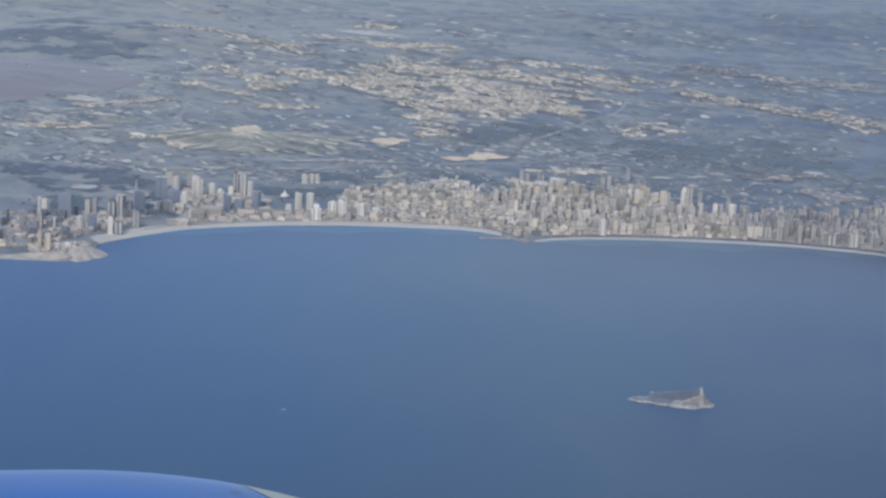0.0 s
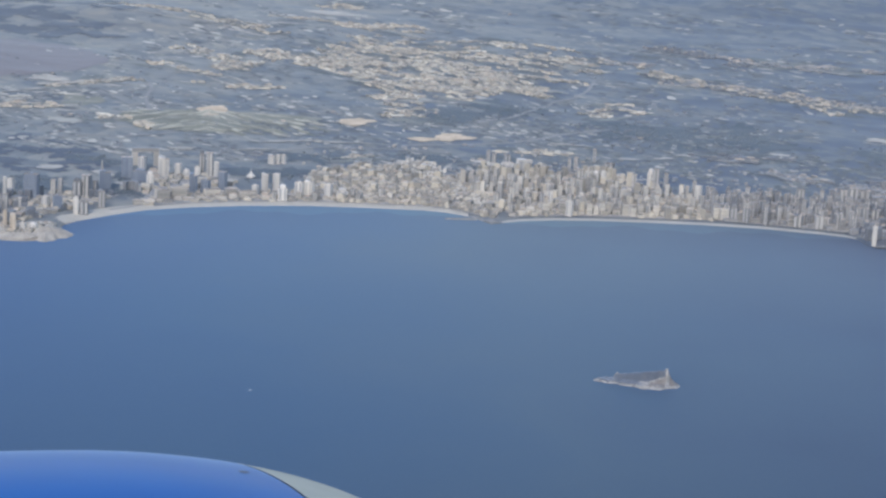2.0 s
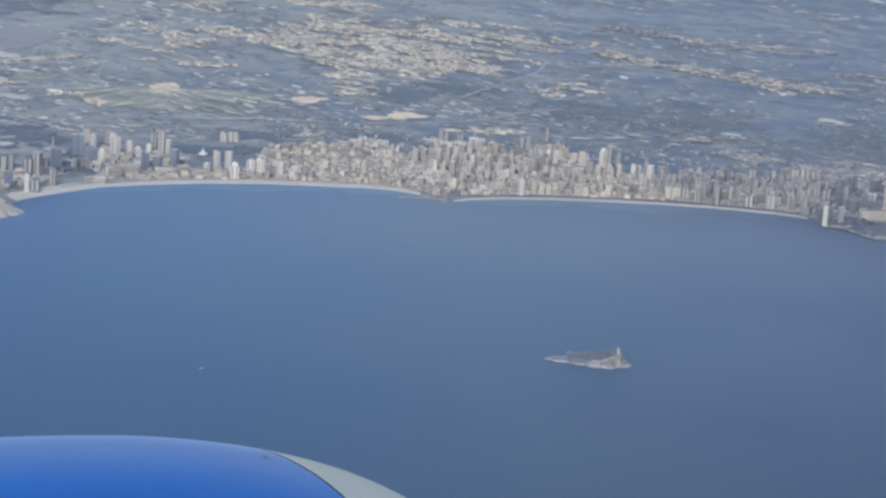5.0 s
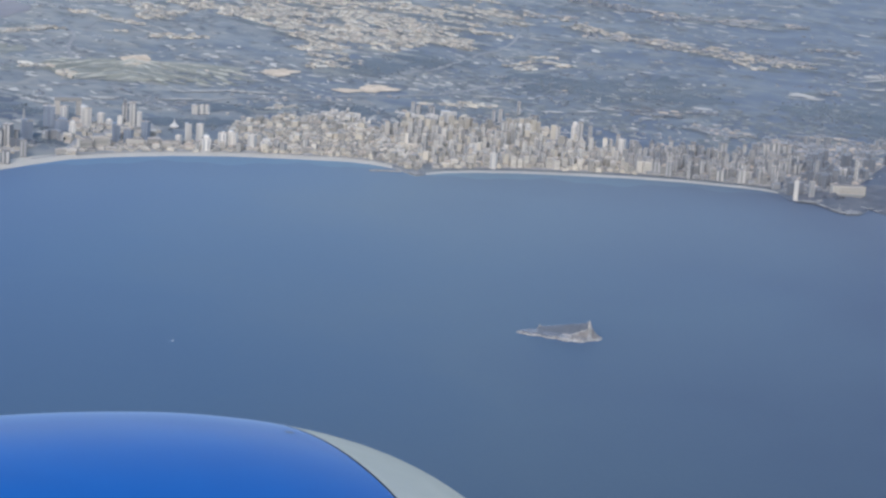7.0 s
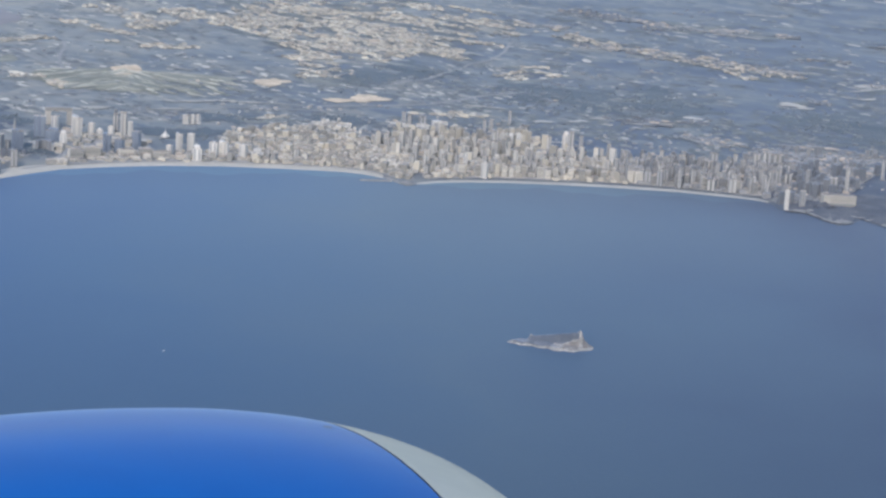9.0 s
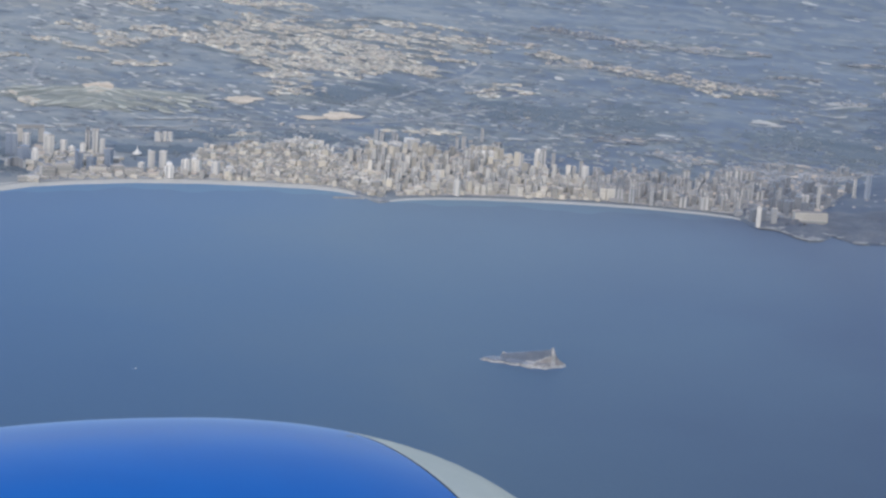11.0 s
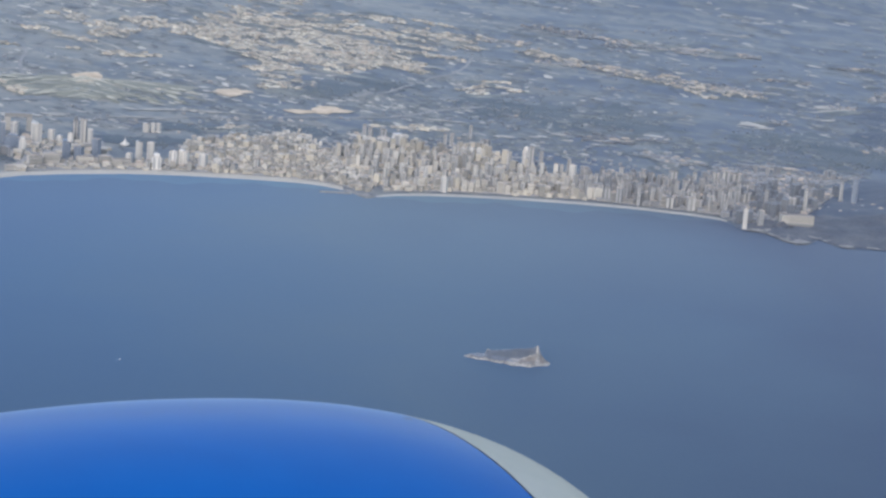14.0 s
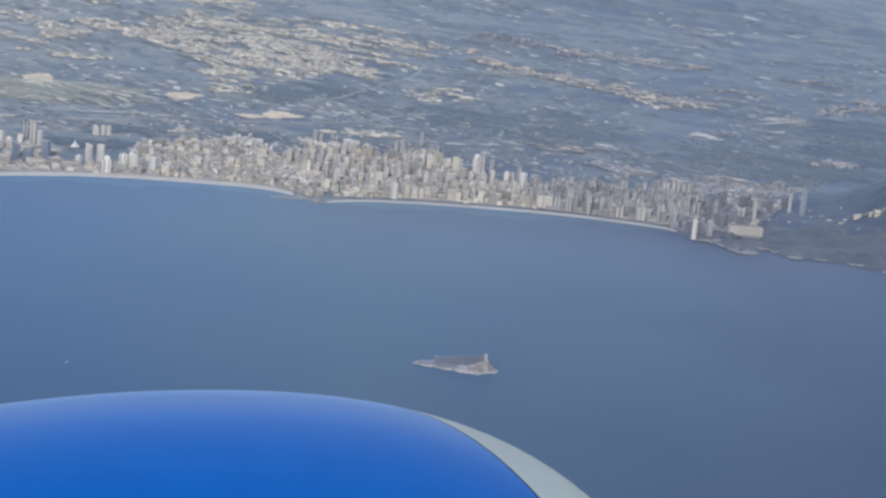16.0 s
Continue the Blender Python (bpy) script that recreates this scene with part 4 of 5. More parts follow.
for zone, count, tall, size, label in ((ZONE_OLD_TOWN, 1700, (1.6, 4.4), (1.8, 4.6), "crowded cream houses of the old town"),
                                       (ZONE_CREST, 260, (2.2, 4.8), (2.2, 4.8), "white and cream houses along the ridge of the old town"),
                                       (ZONE_BACK_TOWN, 560, (1.4, 3.6), (2.0, 5.0), "pale low blocks behind the old town"),
                                       (ZONE_PONIENTE, 330, (1.2, 3.2), (2.6, 8.0), "low pale seafront buildings"),
                                       (ZONE_LEVANTE, 520, (2.0, 5.0), (3.0, 8.0), "low pale blocks between the towers"),
                                       (ZONE_LEVANTE_BACK, 260, (1.5, 3.5), (3.0, 7.0), "low pale blocks between the towers"),
                                       (ZONE_RINCON, 330, (2.0, 5.0), (3.0, 8.0), "low pale blocks between the towers"),
                                       (ZONE_POINT, 190, (1.5, 3.5), (3.0, 7.0), "low pale blocks on the point"),
                                       (ZONE_CALA, 230, (1.2, 3.4), (2.5, 6.5), "grey villas and low blocks on the slope behind the point"),
                                       (ZONE_WEST_SLOPE, 85, (1.8, 4.5), (3.0, 10.0), "pale low buildings at the feet of the towers"),
                                       (ZONE_CAPE, 170, (1.5, 3.5), (3.0, 7.0), "low pale blocks on the cape"),
                                       (ZONE_FAR_CAPE, 120, (1.5, 3.5), (3.0, 7.0), "low pale blocks beyond the cape"),
                                       (ZONE_CAPE_LOW, 130, (1.5, 3.5), (2.5, 6.0), "white and ochre houses on the rocky cape")):
    spots = [p for p in (in_quad(zone, rnd) for _ in range(count)) if p[1] - shore(p[0]) > 17]
    # eastern zones get the grey that has haze in its colour
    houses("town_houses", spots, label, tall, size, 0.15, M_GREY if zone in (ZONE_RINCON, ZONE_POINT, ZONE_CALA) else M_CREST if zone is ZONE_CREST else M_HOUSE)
    qx, qy = [p[0] for p in zone], [p[1] for p in zone]
    gvv, gff = [], []
    for a in range(9):
        for b in range(9):
            u, v = a / 8, b / 8
            x, y = (zone[0][k] * (1 - u) * (1 - v) + zone[1][k] * u * (1 - v) + zone[2][k] * u * v + zone[3][k] * (1 - u) * v for k in (0, 1))
            y = max(y, float(shore(x)) + 14)
            gvv.append((x, y, ground_z(x, y) + 0.45 + 0.01 * len(qx)))
    gff = [(a * 9 + b, a * 9 + 9 + b, a * 9 + 10 + b, a * 9 + 1 + b) for a in range(8) for b in range(8)]
    tagged(new("pavement", mesh_of("pavement", gvv, gff, M_TOWN)), "grey and sandy streets between the blocks", "streets", kind="structure")


spots = []
for _ in range(330):
    x = rnd.uniform(-110, 640)
    spots.append((x, float(shore(x)) + 120 + 190 * rnd.random() ** 1.5))
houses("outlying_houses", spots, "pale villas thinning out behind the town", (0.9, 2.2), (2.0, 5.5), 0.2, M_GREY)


# ---- towers ----
def tower_parts(w, d, h, style, paint):
    """Meshes of an apartment tower of that width, depth and height: walls with slab edges, balcony stacks, roof, lift house."""
    out = []
    v, f = [], []
    if style == 0:      # plain slab
        box(v, f, -w / 2, w / 2, -d / 2, d / 2, -1.5, h)
    elif style == 1:    # stepped shoulders
        box(v, f, -w / 2, w / 2, -d / 2, d / 2, -1.5, h * 0.82)
        box(v, f, -w * 0.32, w * 0.32, -d * 0.4, d * 0.4, h * 0.82, h)
    elif style == 2:    # two joined shafts
        box(v, f, -w / 2, -w * 0.06, -d / 2, d / 2, -1.5, h)
        box(v, f, w * 0.06, w / 2, -d * 0.42, d / 2, -1.5, h * 0.9)
        box(v, f, -w * 0.06, w * 0.06, -d * 0.3, d * 0.3, -1.5, h * 0.85)
    else:               # tower on a podium
        box(v, f, -w * 0.42, w * 0.42, -d * 0.42, d * 0.42, -1.5, h)
        box(v, f, -w * 0.62, w * 0.62, -d * 0.62, d * 0.62, -1.5, h * 0.14)
    out.append(("wall", mesh_of("wall", v, f, paint), ""))
    top = {0: 1, 1: 0.82, 2: 0.9, 3: 1}[style] * h
    wide = {0: w, 1: w, 2: w, 3: w * 0.84}[style]
    deep = d if style != 3 else d * 0.84
    floors = max(4, int(top / 1.1))
    for side in (-0.27, 0.27):
        v, f = [], []
        cx, bw = wide * side, wide * 0.14
        box(v, f, cx - bw, cx + bw, -deep / 2 - 0.06, -deep / 2 + 0.1, top * 0.06, top * 0.96)
        for k in range(floors):
            z = top * (0.08 + 0.88 * k / floors)
            box(v, f, cx - bw - 0.05, cx + bw + 0.05, -deep / 2 - 0.42, -deep / 2, z, z + 0.32, True)
        out.append(("balcony", mesh_of("balcony", v, f, paint if paint in (M_SLATE, M_TAN) else M_BALCONY), "shaded balcony stack"))
    v, f = [], []
    for x0, x1, y0, y1 in ((-0.5, 0.5, -0.5, -0.46), (-0.5, 0.5, 0.46, 0.5), (-0.5, -0.46, -0.46, 0.46), (0.46, 0.5, -0.46, 0.46)):
        box(v, f, wide * x0, wide * x1, deep * y0, deep * y1, top, top + 0.3)
    box(v, f, -wide * 0.46, wide * 0.46, -deep * 0.46, deep * 0.46, top, top + 0.08)
    out.append(("roof", mesh_of("roof", v, f, M_ROOF), "flat roof with a parapet"))
    v, f = [], []
    t2 = h if style == 1 else top
    box(v, f, -wide * 0.16, wide * 0.1, -deep * 0.15, deep * 0.25, t2, t2 + 0.9)
    out.append(("lift_house", mesh_of("lift_house", v, f, paint), ""))
    return out


def tower(x, y, w, d, h, style, turn, label, paint=M_WALL):
    base = tagged(new("apartment_tower"), label, "tower", "apartment towers along the bay")
    base.matrix_world = pose(x, y, ground_z(x, y), 0, 0, turn)
    made = {}
    for name, me, text in tower_parts(w, d, h, style, paint):
        made[name] = part(name, me, made["roof"] if name == "lift_house" else base, text)
    return base


rnd = random.Random(77)
# x, y, width, height and finish: p white, w cream, g haze-toned grey, s shade-toned blue-grey glass, t tan
WEST_TOWERS = [
    (-282.4, 2208.3, 12.7, 21.7, 's'), (-267.4, 2199.7, 16.9, 12.1, 's'), (-272.7, 2256.9, 7.5, 12.4, 'p'), (-246.8, 2223.7, 11.9, 21.8, 'w'), (-232.5, 2232.4, 6.3, 13.7, 'p'),
    (-224.2, 2233.8, 6.9, 8.2, 'w'), (-213.1, 2235.3, 5.7, 11.6, 'p'), (-210.1, 2166.1, 8.3, 20.1, 's'), (-198.2, 2169.7, 8.9, 13.6, 's'), (-209.5, 2247.0, 6.3, 26.9, 'g'),
    (-200.9, 2239.5, 7.1, 26.2, 'g'), (-193.7, 2235.0, 5.7, 17.5, 'w'), (-182.6, 2187.0, 7.8, 18.8, 's'), (-255.6, 2182.0, 7.3, 14.3, 'w'), (-148.6, 2174.5, 6.1, 10.2, 'p'),
    (-140.4, 2193.6, 7.3, 19.1, 'p'), (-128.8, 2197.4, 7.6, 17.7, 'w'), (-120.2, 2159.7, 9.4, 15.7, 'w'), (-104.4, 2179.6, 8.9, 15.0, 'p'), (-94.7, 2182.6, 8.9, 16.5, 'p'),
    (-75.0, 2176.1, 7.8, 15.0, 'p'), (-60.9, 2180.7, 12.8, 10.5, 'w'), (-50.8, 2185.5, 5.6, 9.9, 'g'),
]
HILL_TOWERS = [(-142.1, 2326.3, 7.1, 10.3, 'p'), (-135.4, 2328.7, 4.1, 9.7, 'w'), (-129.8, 2331.1, 5.3, 9.7, 'p')]
CAPE_TOWERS = [
    (-357.1, 2079.1, 15.1, 23.4, 's'), (-338.7, 2094.1, 5.1, 15.3, 'g'), (-332.1, 2095.7, 5.1, 16.4, 'g'), (-317.2, 2104.2, 8.8, 17.7, 'g'), (-308.5, 2107.0, 8.8, 21.9, 'g'),
    (-296.2, 2149.1, 12.2, 19.2, 's'), (-325.9, 2039.5, 9.0, 13.1, 's'), (-308.1, 2038.6, 4.9, 16.7, 'p'), (-301.0, 2043.5, 8.5, 12.1, 'g'), (-288.8, 2073.7, 6.8, 17.6, 'g'),
    (-338.1, 2046.4, 6.8, 9.7, 'w'), (-378.3, 2054.4, 3.9, 24.3, 'w'), (-379.2, 2089.7, 6.5, 15.3, 'w'), (-350.5, 1944.9, 5.6, 17.0, 't'), (-360.5, 1961.4, 4.3, 15.5, 't'),
    (-301.0, 2114.6, 4.6, 15.3, 'g'), (-372.1, 2026.8, 4.5, 14.9, 'g'), (-362.3, 2033.3, 9.0, 11.4, 'g'), (-343.0, 1951.0, 5.0, 7.5, 'p'), (-334.0, 1958.0, 8.0, 5.5, 'p'),
]
EAST_TOWERS = [
    (92.2, 2381.8, 5.0, 14.2, 'g'), (99.2, 2384.0, 5.0, 10.8, 'g'), (90.9, 2332.9, 16.9, 10.3, 'w'), (113.4, 2388.8, 7.8, 10.8, 'g'), (112.0, 2348.6, 14.3, 8.7, 'w'),
    (130.7, 2353.1, 18.2, 13.2, 'w'), (181.0, 2371.5, 5.0, 13.3, 'g'), (189.1, 2374.9, 5.0, 13.9, 'g'), (212.6, 2420.4, 4.0, 15.3, 'g'), (187.5, 2291.6, 7.0, 19.5, 'g'),
    (195.2, 2293.4, 5.4, 15.6, 'w'), (204.3, 2295.7, 6.2, 15.4, 'w'), (212.8, 2296.4, 5.7, 16.0, 'w'), (223.4, 2341.0, 8.2, 17.7, 'g'), (245.7, 2296.6, 5.4, 13.8, 'g'),
    (264.1, 2303.7, 7.0, 18.8, 'w'), (268.0, 2287.2, 6.5, 22.8, 'g'), (126.0, 2189.5, 5.1, 16.2, 'w'), (167.3, 2151.1, 6.6, 15.5, 'w'), (150.4, 2185.2, 3.6, 15.7, 'w'),
    (140.9, 2176.1, 3.6, 15.6, 'g'), (280.6, 2304.2, 5.4, 15.2, 'g'), (306.3, 2231.1, 6.9, 18.8, 'w'),
]
END_TOWERS = [
    (458.5, 2074.0, 4.6, 20.0, 'p'), (417.0, 2144.0, 9.0, 13.2, 'w'), (396.9, 2147.9, 9.0, 12.9, 'w'), (364.6, 2150.1, 3.9, 20.5, 'w'), (365.5, 2219.8, 6.9, 17.7, 'w'),
    (375.8, 2216.5, 6.9, 19.2, 'w'), (387.5, 2226.3, 7.6, 19.3, 'g'), (412.3, 2233.8, 8.2, 19.4, 'g'), (429.3, 2195.5, 6.9, 17.6, 'g'), (467.7, 2232.0, 10.0, 20.9, 'w'),
    (482.5, 2243.9, 10.6, 18.0, 'w'), (458.7, 2238.5, 7.6, 16.5, 'g'), (448.7, 2224.3, 5.3, 17.9, 'g'), (496.0, 2159.4, 4.6, 17.4, 'w'), (532.0, 2138.6, 4.0, 27.4, 'w'),
    (597.4, 2198.8, 6.0, 26.0, 's'), (584.9, 2204.2, 4.1, 20.4, 'g'), (477.0, 2088.5, 5.4, 15.5, 'g'), (481.0, 2178.1, 8.6, 11.7, 'g'), (521.5, 2152.4, 8.5, 13.6, 'w'),
    (512.0, 2150.5, 7.4, 9.3, 'w'), (436.6, 2145.0, 8.5, 15.8, 'g'), (339.6, 2165.3, 4.5, 9.2, 'w'), (345.6, 2158.4, 6.7, 15.7, 'w'),
]
FINISH = {'p': (" white", M_PALE), 'w': (" cream", M_CREAM), 'g': (" grey", M_GREY), 's': (" shade-toned blue-grey glazed", M_SLATE), 't': (" tan", M_TAN)}
NAMED = []
for i, (x, y, w, h, finish) in enumerate(WEST_TOWERS + HILL_TOWERS + CAPE_TOWERS + EAST_TOWERS + END_TOWERS):
    style = (0, 1, 0, 2)[i % 4] if w > 6 else (0, 3, 0)[i % 3]
    tall = "very tall slim" if h > 24 else "tall" if h > 15 else "mid-height"
    # cream towers turn grey past here: haze put into their colour
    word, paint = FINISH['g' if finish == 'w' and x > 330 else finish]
    tower(x, y, w * 0.92, min(w * 0.8, 6.5), h, style, rnd.uniform(-25, 12), tall + word + " apartment tower with stacked balconies", paint)
    NAMED.append((x, y, w))

# towers that repeat along the bay: a few kinds, built once and set out again and again
KINDS = [(w, d, h, s) for w, h, s in ((5.0, 12, 0), (6.0, 16, 3), (4.2, 19, 0), (7.5, 11, 2), (5.5, 14, 1), (4.6, 9, 0), (6.8, 18, 1), (8.5, 9.5, 0), (4.0, 15, 3), (5.2, 22, 0)) for d in (4.6,)]
BUILT = {}
for zone, count, kinds, label in ((ZONE_PONIENTE, 9, (0, 3, 5, 7), "pale seafront apartment block with stacked balconies"),
                                  (ZONE_LEVANTE, 120, (0, 1, 2, 4, 5, 8), "pale apartment tower in a crowded beach quarter"),
                                  (ZONE_RINCON, 110, (0, 1, 2, 4, 6, 8), "grey-white apartment tower near the end of the beach")):
    placed = 0
    for _ in range(count * 12):
        if placed == count:
            break
        x, y = in_quad(zone, rnd)
        if y - shore(x) < 20:
            continue
        near = any(abs(x - a) < (c + 5) * 0.45 and abs(y - b) < 8 for a, b, c in NAMED)
        if near:
            continue
        k, grey = rnd.choice(kinds), "grey" in label
        m = pose(x, y, ground_z(x, y) - rnd.uniform(0, 2.0), 0, 0, rnd.uniform(-28, 14) + rnd.choice((0, 0, 0, 90)))
        if (k, grey) not in BUILT:
            w, d, h, s = KINDS[k]
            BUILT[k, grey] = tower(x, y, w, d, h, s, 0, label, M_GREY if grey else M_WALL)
            BUILT[k, grey].matrix_world = m
        else:
            tagged(copy_thing(BUILT[k, grey], m), label)
        NAMED.append((x, y, KINDS[k][0]))
        placed += 1

for zone, count, tall, size, label in ((ZONE_LEVANTE_BACK, 70, (7, 16), (3.8, 6.5), "pale apartment blocks behind the beach quarter"),
                                       (ZONE_POINT, 55, (7, 15), (3.8, 6.5), "grey-white apartment blocks near the rocky point"),
                                       (ZONE_CALA, 26, (5, 12), (3.5, 6.0), "grey apartment blocks on the slope behind the point"),
                                       (ZONE_FAR_CAPE, 30, (6, 13), (3.8, 7.0), "grey apartment blocks beyond the cape"),
                                       (ZONE_CAPE, 20, (5, 11), (3.8, 7.0), "grey apartment blocks behind the rocky cape"),
                                       (ZONE_LEVANTE, 60, (6, 13), (3.8, 6.0), "pale apartment blocks filling the beach quarter"),
                                       (ZONE_RINCON, 60, (6, 13), (3.8, 6.0), "grey-white apartment blocks filling the beach quarter"),
                                       (ZONE_OLD_TOWN, 60, (5, 9), (4.0, 8.0), "cream blocks among old town houses"),
                                       (ZONE_BACK_TOWN, 40, (5, 8), (4.0, 8.0), "cream blocks behind the old town")):
    spots = [p for p in (in_quad(zone, rnd) for _ in range(count)) if p[1] - shore(p[0]) > 19]
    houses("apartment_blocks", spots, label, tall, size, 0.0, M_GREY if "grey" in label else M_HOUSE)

# the front row along both beaches
def seafront_block(x, w, d, h, floors, back, turn):
    y = float(shore(x)) + back
    ob = tagged(new("seafront_block"), "long low pale seafront block with balcony bands" if h < 6 else "pale seafront hotel block with balcony bands", "hotel", "blocks along the beach front")
    ob.matrix_world = pose(x, y, ground_z(x, y), 0, 0, turn)
    v, f = [], []
    box(v, f, -w / 2, w / 2, -d / 2, d / 2, -1.2, h)
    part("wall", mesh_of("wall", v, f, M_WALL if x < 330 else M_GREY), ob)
    for k in range(floors):
        v, f = [], []
        z = h * (k + 0.75) / (floors + 0.5)
        # same walls, greyed by painted haze at the east end
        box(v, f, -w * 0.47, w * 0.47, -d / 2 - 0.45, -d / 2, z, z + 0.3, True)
        part("balcony", mesh_of("balcony", v, f, M_WALL), ob)
    v, f = [], []
    box(v, f, -w * 0.48, w * 0.48, -d * 0.46, d * 0.46, h + 0.004, h + 0.2)
    box(v, f, -w * 0.12, w * 0.16, -d * 0.2, d * 0.2, h + 0.2, h + 0.9)
    part("roof", mesh_of("roof", v, f, M_ROOF), ob)


x = -262.0
while x < 56:
    w = rnd.uniform(5, 11)
    h = rnd.choice((2.4, 3.0, 3.6, 5.0, 8.0))
    seafront_block(x + w / 2, w, rnd.uniform(4, 5.5), h, max(1, int(h / 1.5)), rnd.uniform(25, 30), rnd.uniform(-6, 6) + 18 * (x < -240))
    x += w + rnd.uniform(0.8, 3.5)
for x, w, h in ((-236, 13, 9), (-222, 16, 11), (-190, 15, 7.5), (-172, 13, 8), (-155, 17, 5)):
    seafront_block(x, w, 7, h, max(2, int(h / 1.5)), 40, 12)
x = 106.0
while x < 440:
    w = rnd.uniform(4.5, 8)
    h = rnd.choice((3.0, 5.0, 7.5, 9.5, 12.0))
    seafront_block(x + w / 2, w, rnd.uniform(4, 5.5), h, max(1, int(h / 1.5)), rnd.uniform(21, 26), rnd.uniform(-8, 8))
    x += w + rnd.uniform(0.8, 3.0)

# arched block on the hill, pavilion with a tent roof, spire and curved block
arch = tagged(new("arched_block"), "pale apartment block shaped like a wide arch on a hillside", "apartment block")
arch.matrix_world = pose(-272, 2276, ground_z(-272, 2276), 0, 0, 12)
for name, x0, x1, z0, z1 in (("leg", -14, -8, -2, 14.5), ("leg", 8.5, 14, -2, 14.5), ("beam", -14, 14, 14.504, 18.5)):
    v, f = [], []
    box(v, f, x0, x1, -3.5, 3.5, z0, z1, True)
    part(name, mesh_of(name, v, f, M_WALL), arch)
pavilion = tagged(new("hilltop_pavilion"), "white tent-roofed pavilion with a spire among dark trees", "pavilion")
pavilion.matrix_world = pose(-159, 2253, ground_z(-159, 2253)) @ Matrix.Scale(0.7, 4)


def turned(name, profile, material, n=14):
    """A surface turned about the upright axis; profile is (radius, height)."""
    verts = [(r * math.cos(6.2832 * i / n), r * math.sin(6.2832 * i / n), z) for r, z in profile for i in range(n)]
    faces = [(k * n + i, k * n + (i + 1) % n, k * n + n + (i + 1) % n, k * n + n + i) for k in range(len(profile) - 1) for i in range(n)]
    return mesh_of(name, verts, faces, material, True)


part("drum", turned("drum", [(6, -2), (6, 2.2)], M_PALE), pavilion)
part("tent_roof", turned("tent_roof", [(7.6, 2.0), (4.2, 4.0), (1.6, 7.0), (0.5, 9.5)], M_WALL), pavilion, "white tent roof")
part("spire", turned("spire", [(0.5, 9.5), (0.3, 12.5), (0.05, 13.5)], M_PALE), pavilion)
mast = tagged(new("roof_mast"), "slim grey mast on a glazed tower", "mast")
mast.matrix_world = pose(-299.5, 2149, ground_z(-296.2, 2149.1) + 19.2)
part("shaft", turned("shaft", [(1.5, -0.5), (1.1, 5), (0.5, 10), (0.2, 11)], M_GREY), mast)
crescent = tagged(new("crescent_block"), "curved grey apartment block stepping round a slope", "apartment block")
crescent.matrix_world = pose(-271, 2150, ground_z(-271, 2150))
for k, (r0, r1, h) in enumerate(((8.0, 10.5, 6.5), (5.0, 7.9, 9.5))):
    v, f, n = [], [], 16
    for i in range(n + 1):
        a = math.pi * (0.02 + 0.96 * i / n)
        v += [(r * math.cos(a), r * math.sin(a) * 1.5, z) for r, z in ((r0, -3), (r1, -3), (r1, h), (r0, h))]
    for i in range(n):
        a = 4 * i
        f += [(a + q, a + 4 + q, a + 4 + (q + 1) % 4, a + (q + 1) % 4) for q in range(4)]
    f += [(0, 1, 2, 3), (4 * n + 3, 4 * n + 2, 4 * n + 1, 4 * n)]
    part("terrace", mesh_of("terrace", v, f, M_GREY), crescent)

# pale hotel block on the point, its terraces stepping down round a knoll
hotel = tagged(new("hotel_block"), "long pale hotel block on a dark rocky point", "hotel")
hotel.matrix_world = pose(514, 2094, ground_z(514, 2094), 0, 0, 4) @ Matrix.Diagonal((0.92, 1, 0.88, 1))
for x0, x1, z0, z1, name in ((-18, -9, 3, 11.5, "wing"), (-9, 18, -3, 11.5, "wall"), (-14, 16, -3, 2.6, "terrace")):
    v, f = [], []
    box(v, f, x0, x1, -5 if name != "terrace" else -7.5, 5 if name != "terrace" else -5.01, z0 - (6 if name == "wing" else 0), z1)
    part(name, mesh_of(name, v, f, M_WALL), hotel)
v, f = [], []
box(v, f, -17.6, 17.6, -4.6, 4.6, 11.504, 11.9)
part("roof", mesh_of("roof", v, f, M_ROOF), hotel)
for k in range(4):
    v, f = [], []
    box(v, f, -17.5 + (6 if k < 2 else 0), 17.5, -5.5, -5.003, 3.2 + 2.1 * k, 3.6 + 2.1 * k, True)
    part("balcony", mesh_of("balcony", v, f, M_WALL), hotel)
mound("rocky_knoll", 497, 2079, 12, 8, M_HEAD, "dark rocky knoll below a hotel", "rocks", 7.0, 0.2, 31)


# ---- island ----
def island_z(x, y):
    """Height of the island, x along it and y away from the sea side that faces the bay's mouth."""
    wide = 9.5 + 2.5 * math.sin(x * 0.11 + 1) + 1.2 * math.sin(x * 0.5)
    if y < 0:       # the seaward foot swells below the horn
        wide += 5.0 * max(0.0, min(1.0, (x + 8) / 22))
    edge = 1 - (abs(x + 1) / 31.5) ** 2.6 - (abs(y) / wide) ** 2.2
    if edge <= -0.6:
        return -1.5
    shelf = 1.9 * max(-0.6, min(1, edge * 3.2))
    start, along = max(0.0, min(1.0, (x + 20) / 7)), max(0.0, (x + 14) / 33)
    ridge = (3.4 * start * start * (3 - 2 * start) + 5.0 * along) * math.exp(-((y - 2.6) / 4.6) ** 2) * max(0, min(1, edge * 1.9))
    if x > 19:
        ridge *= max(0.1, 1 - (x - 19) / 9)
    horn = 5.2 * math.exp(-((x - 20.5) / 1.6) ** 2 - ((y + 0.5) / 3.2) ** 2)
    knob = 2.2 * math.exp(-((x + 16) / 1.3) ** 2 - ((y - 3) / 1.6) ** 2)
    return shelf + ridge + horn + knob + 0.5 * noise.noise((x * 0.3, y * 0.3, 2)) + 0.35 * noise.noise((x * 0.8, y * 0.8, 5))


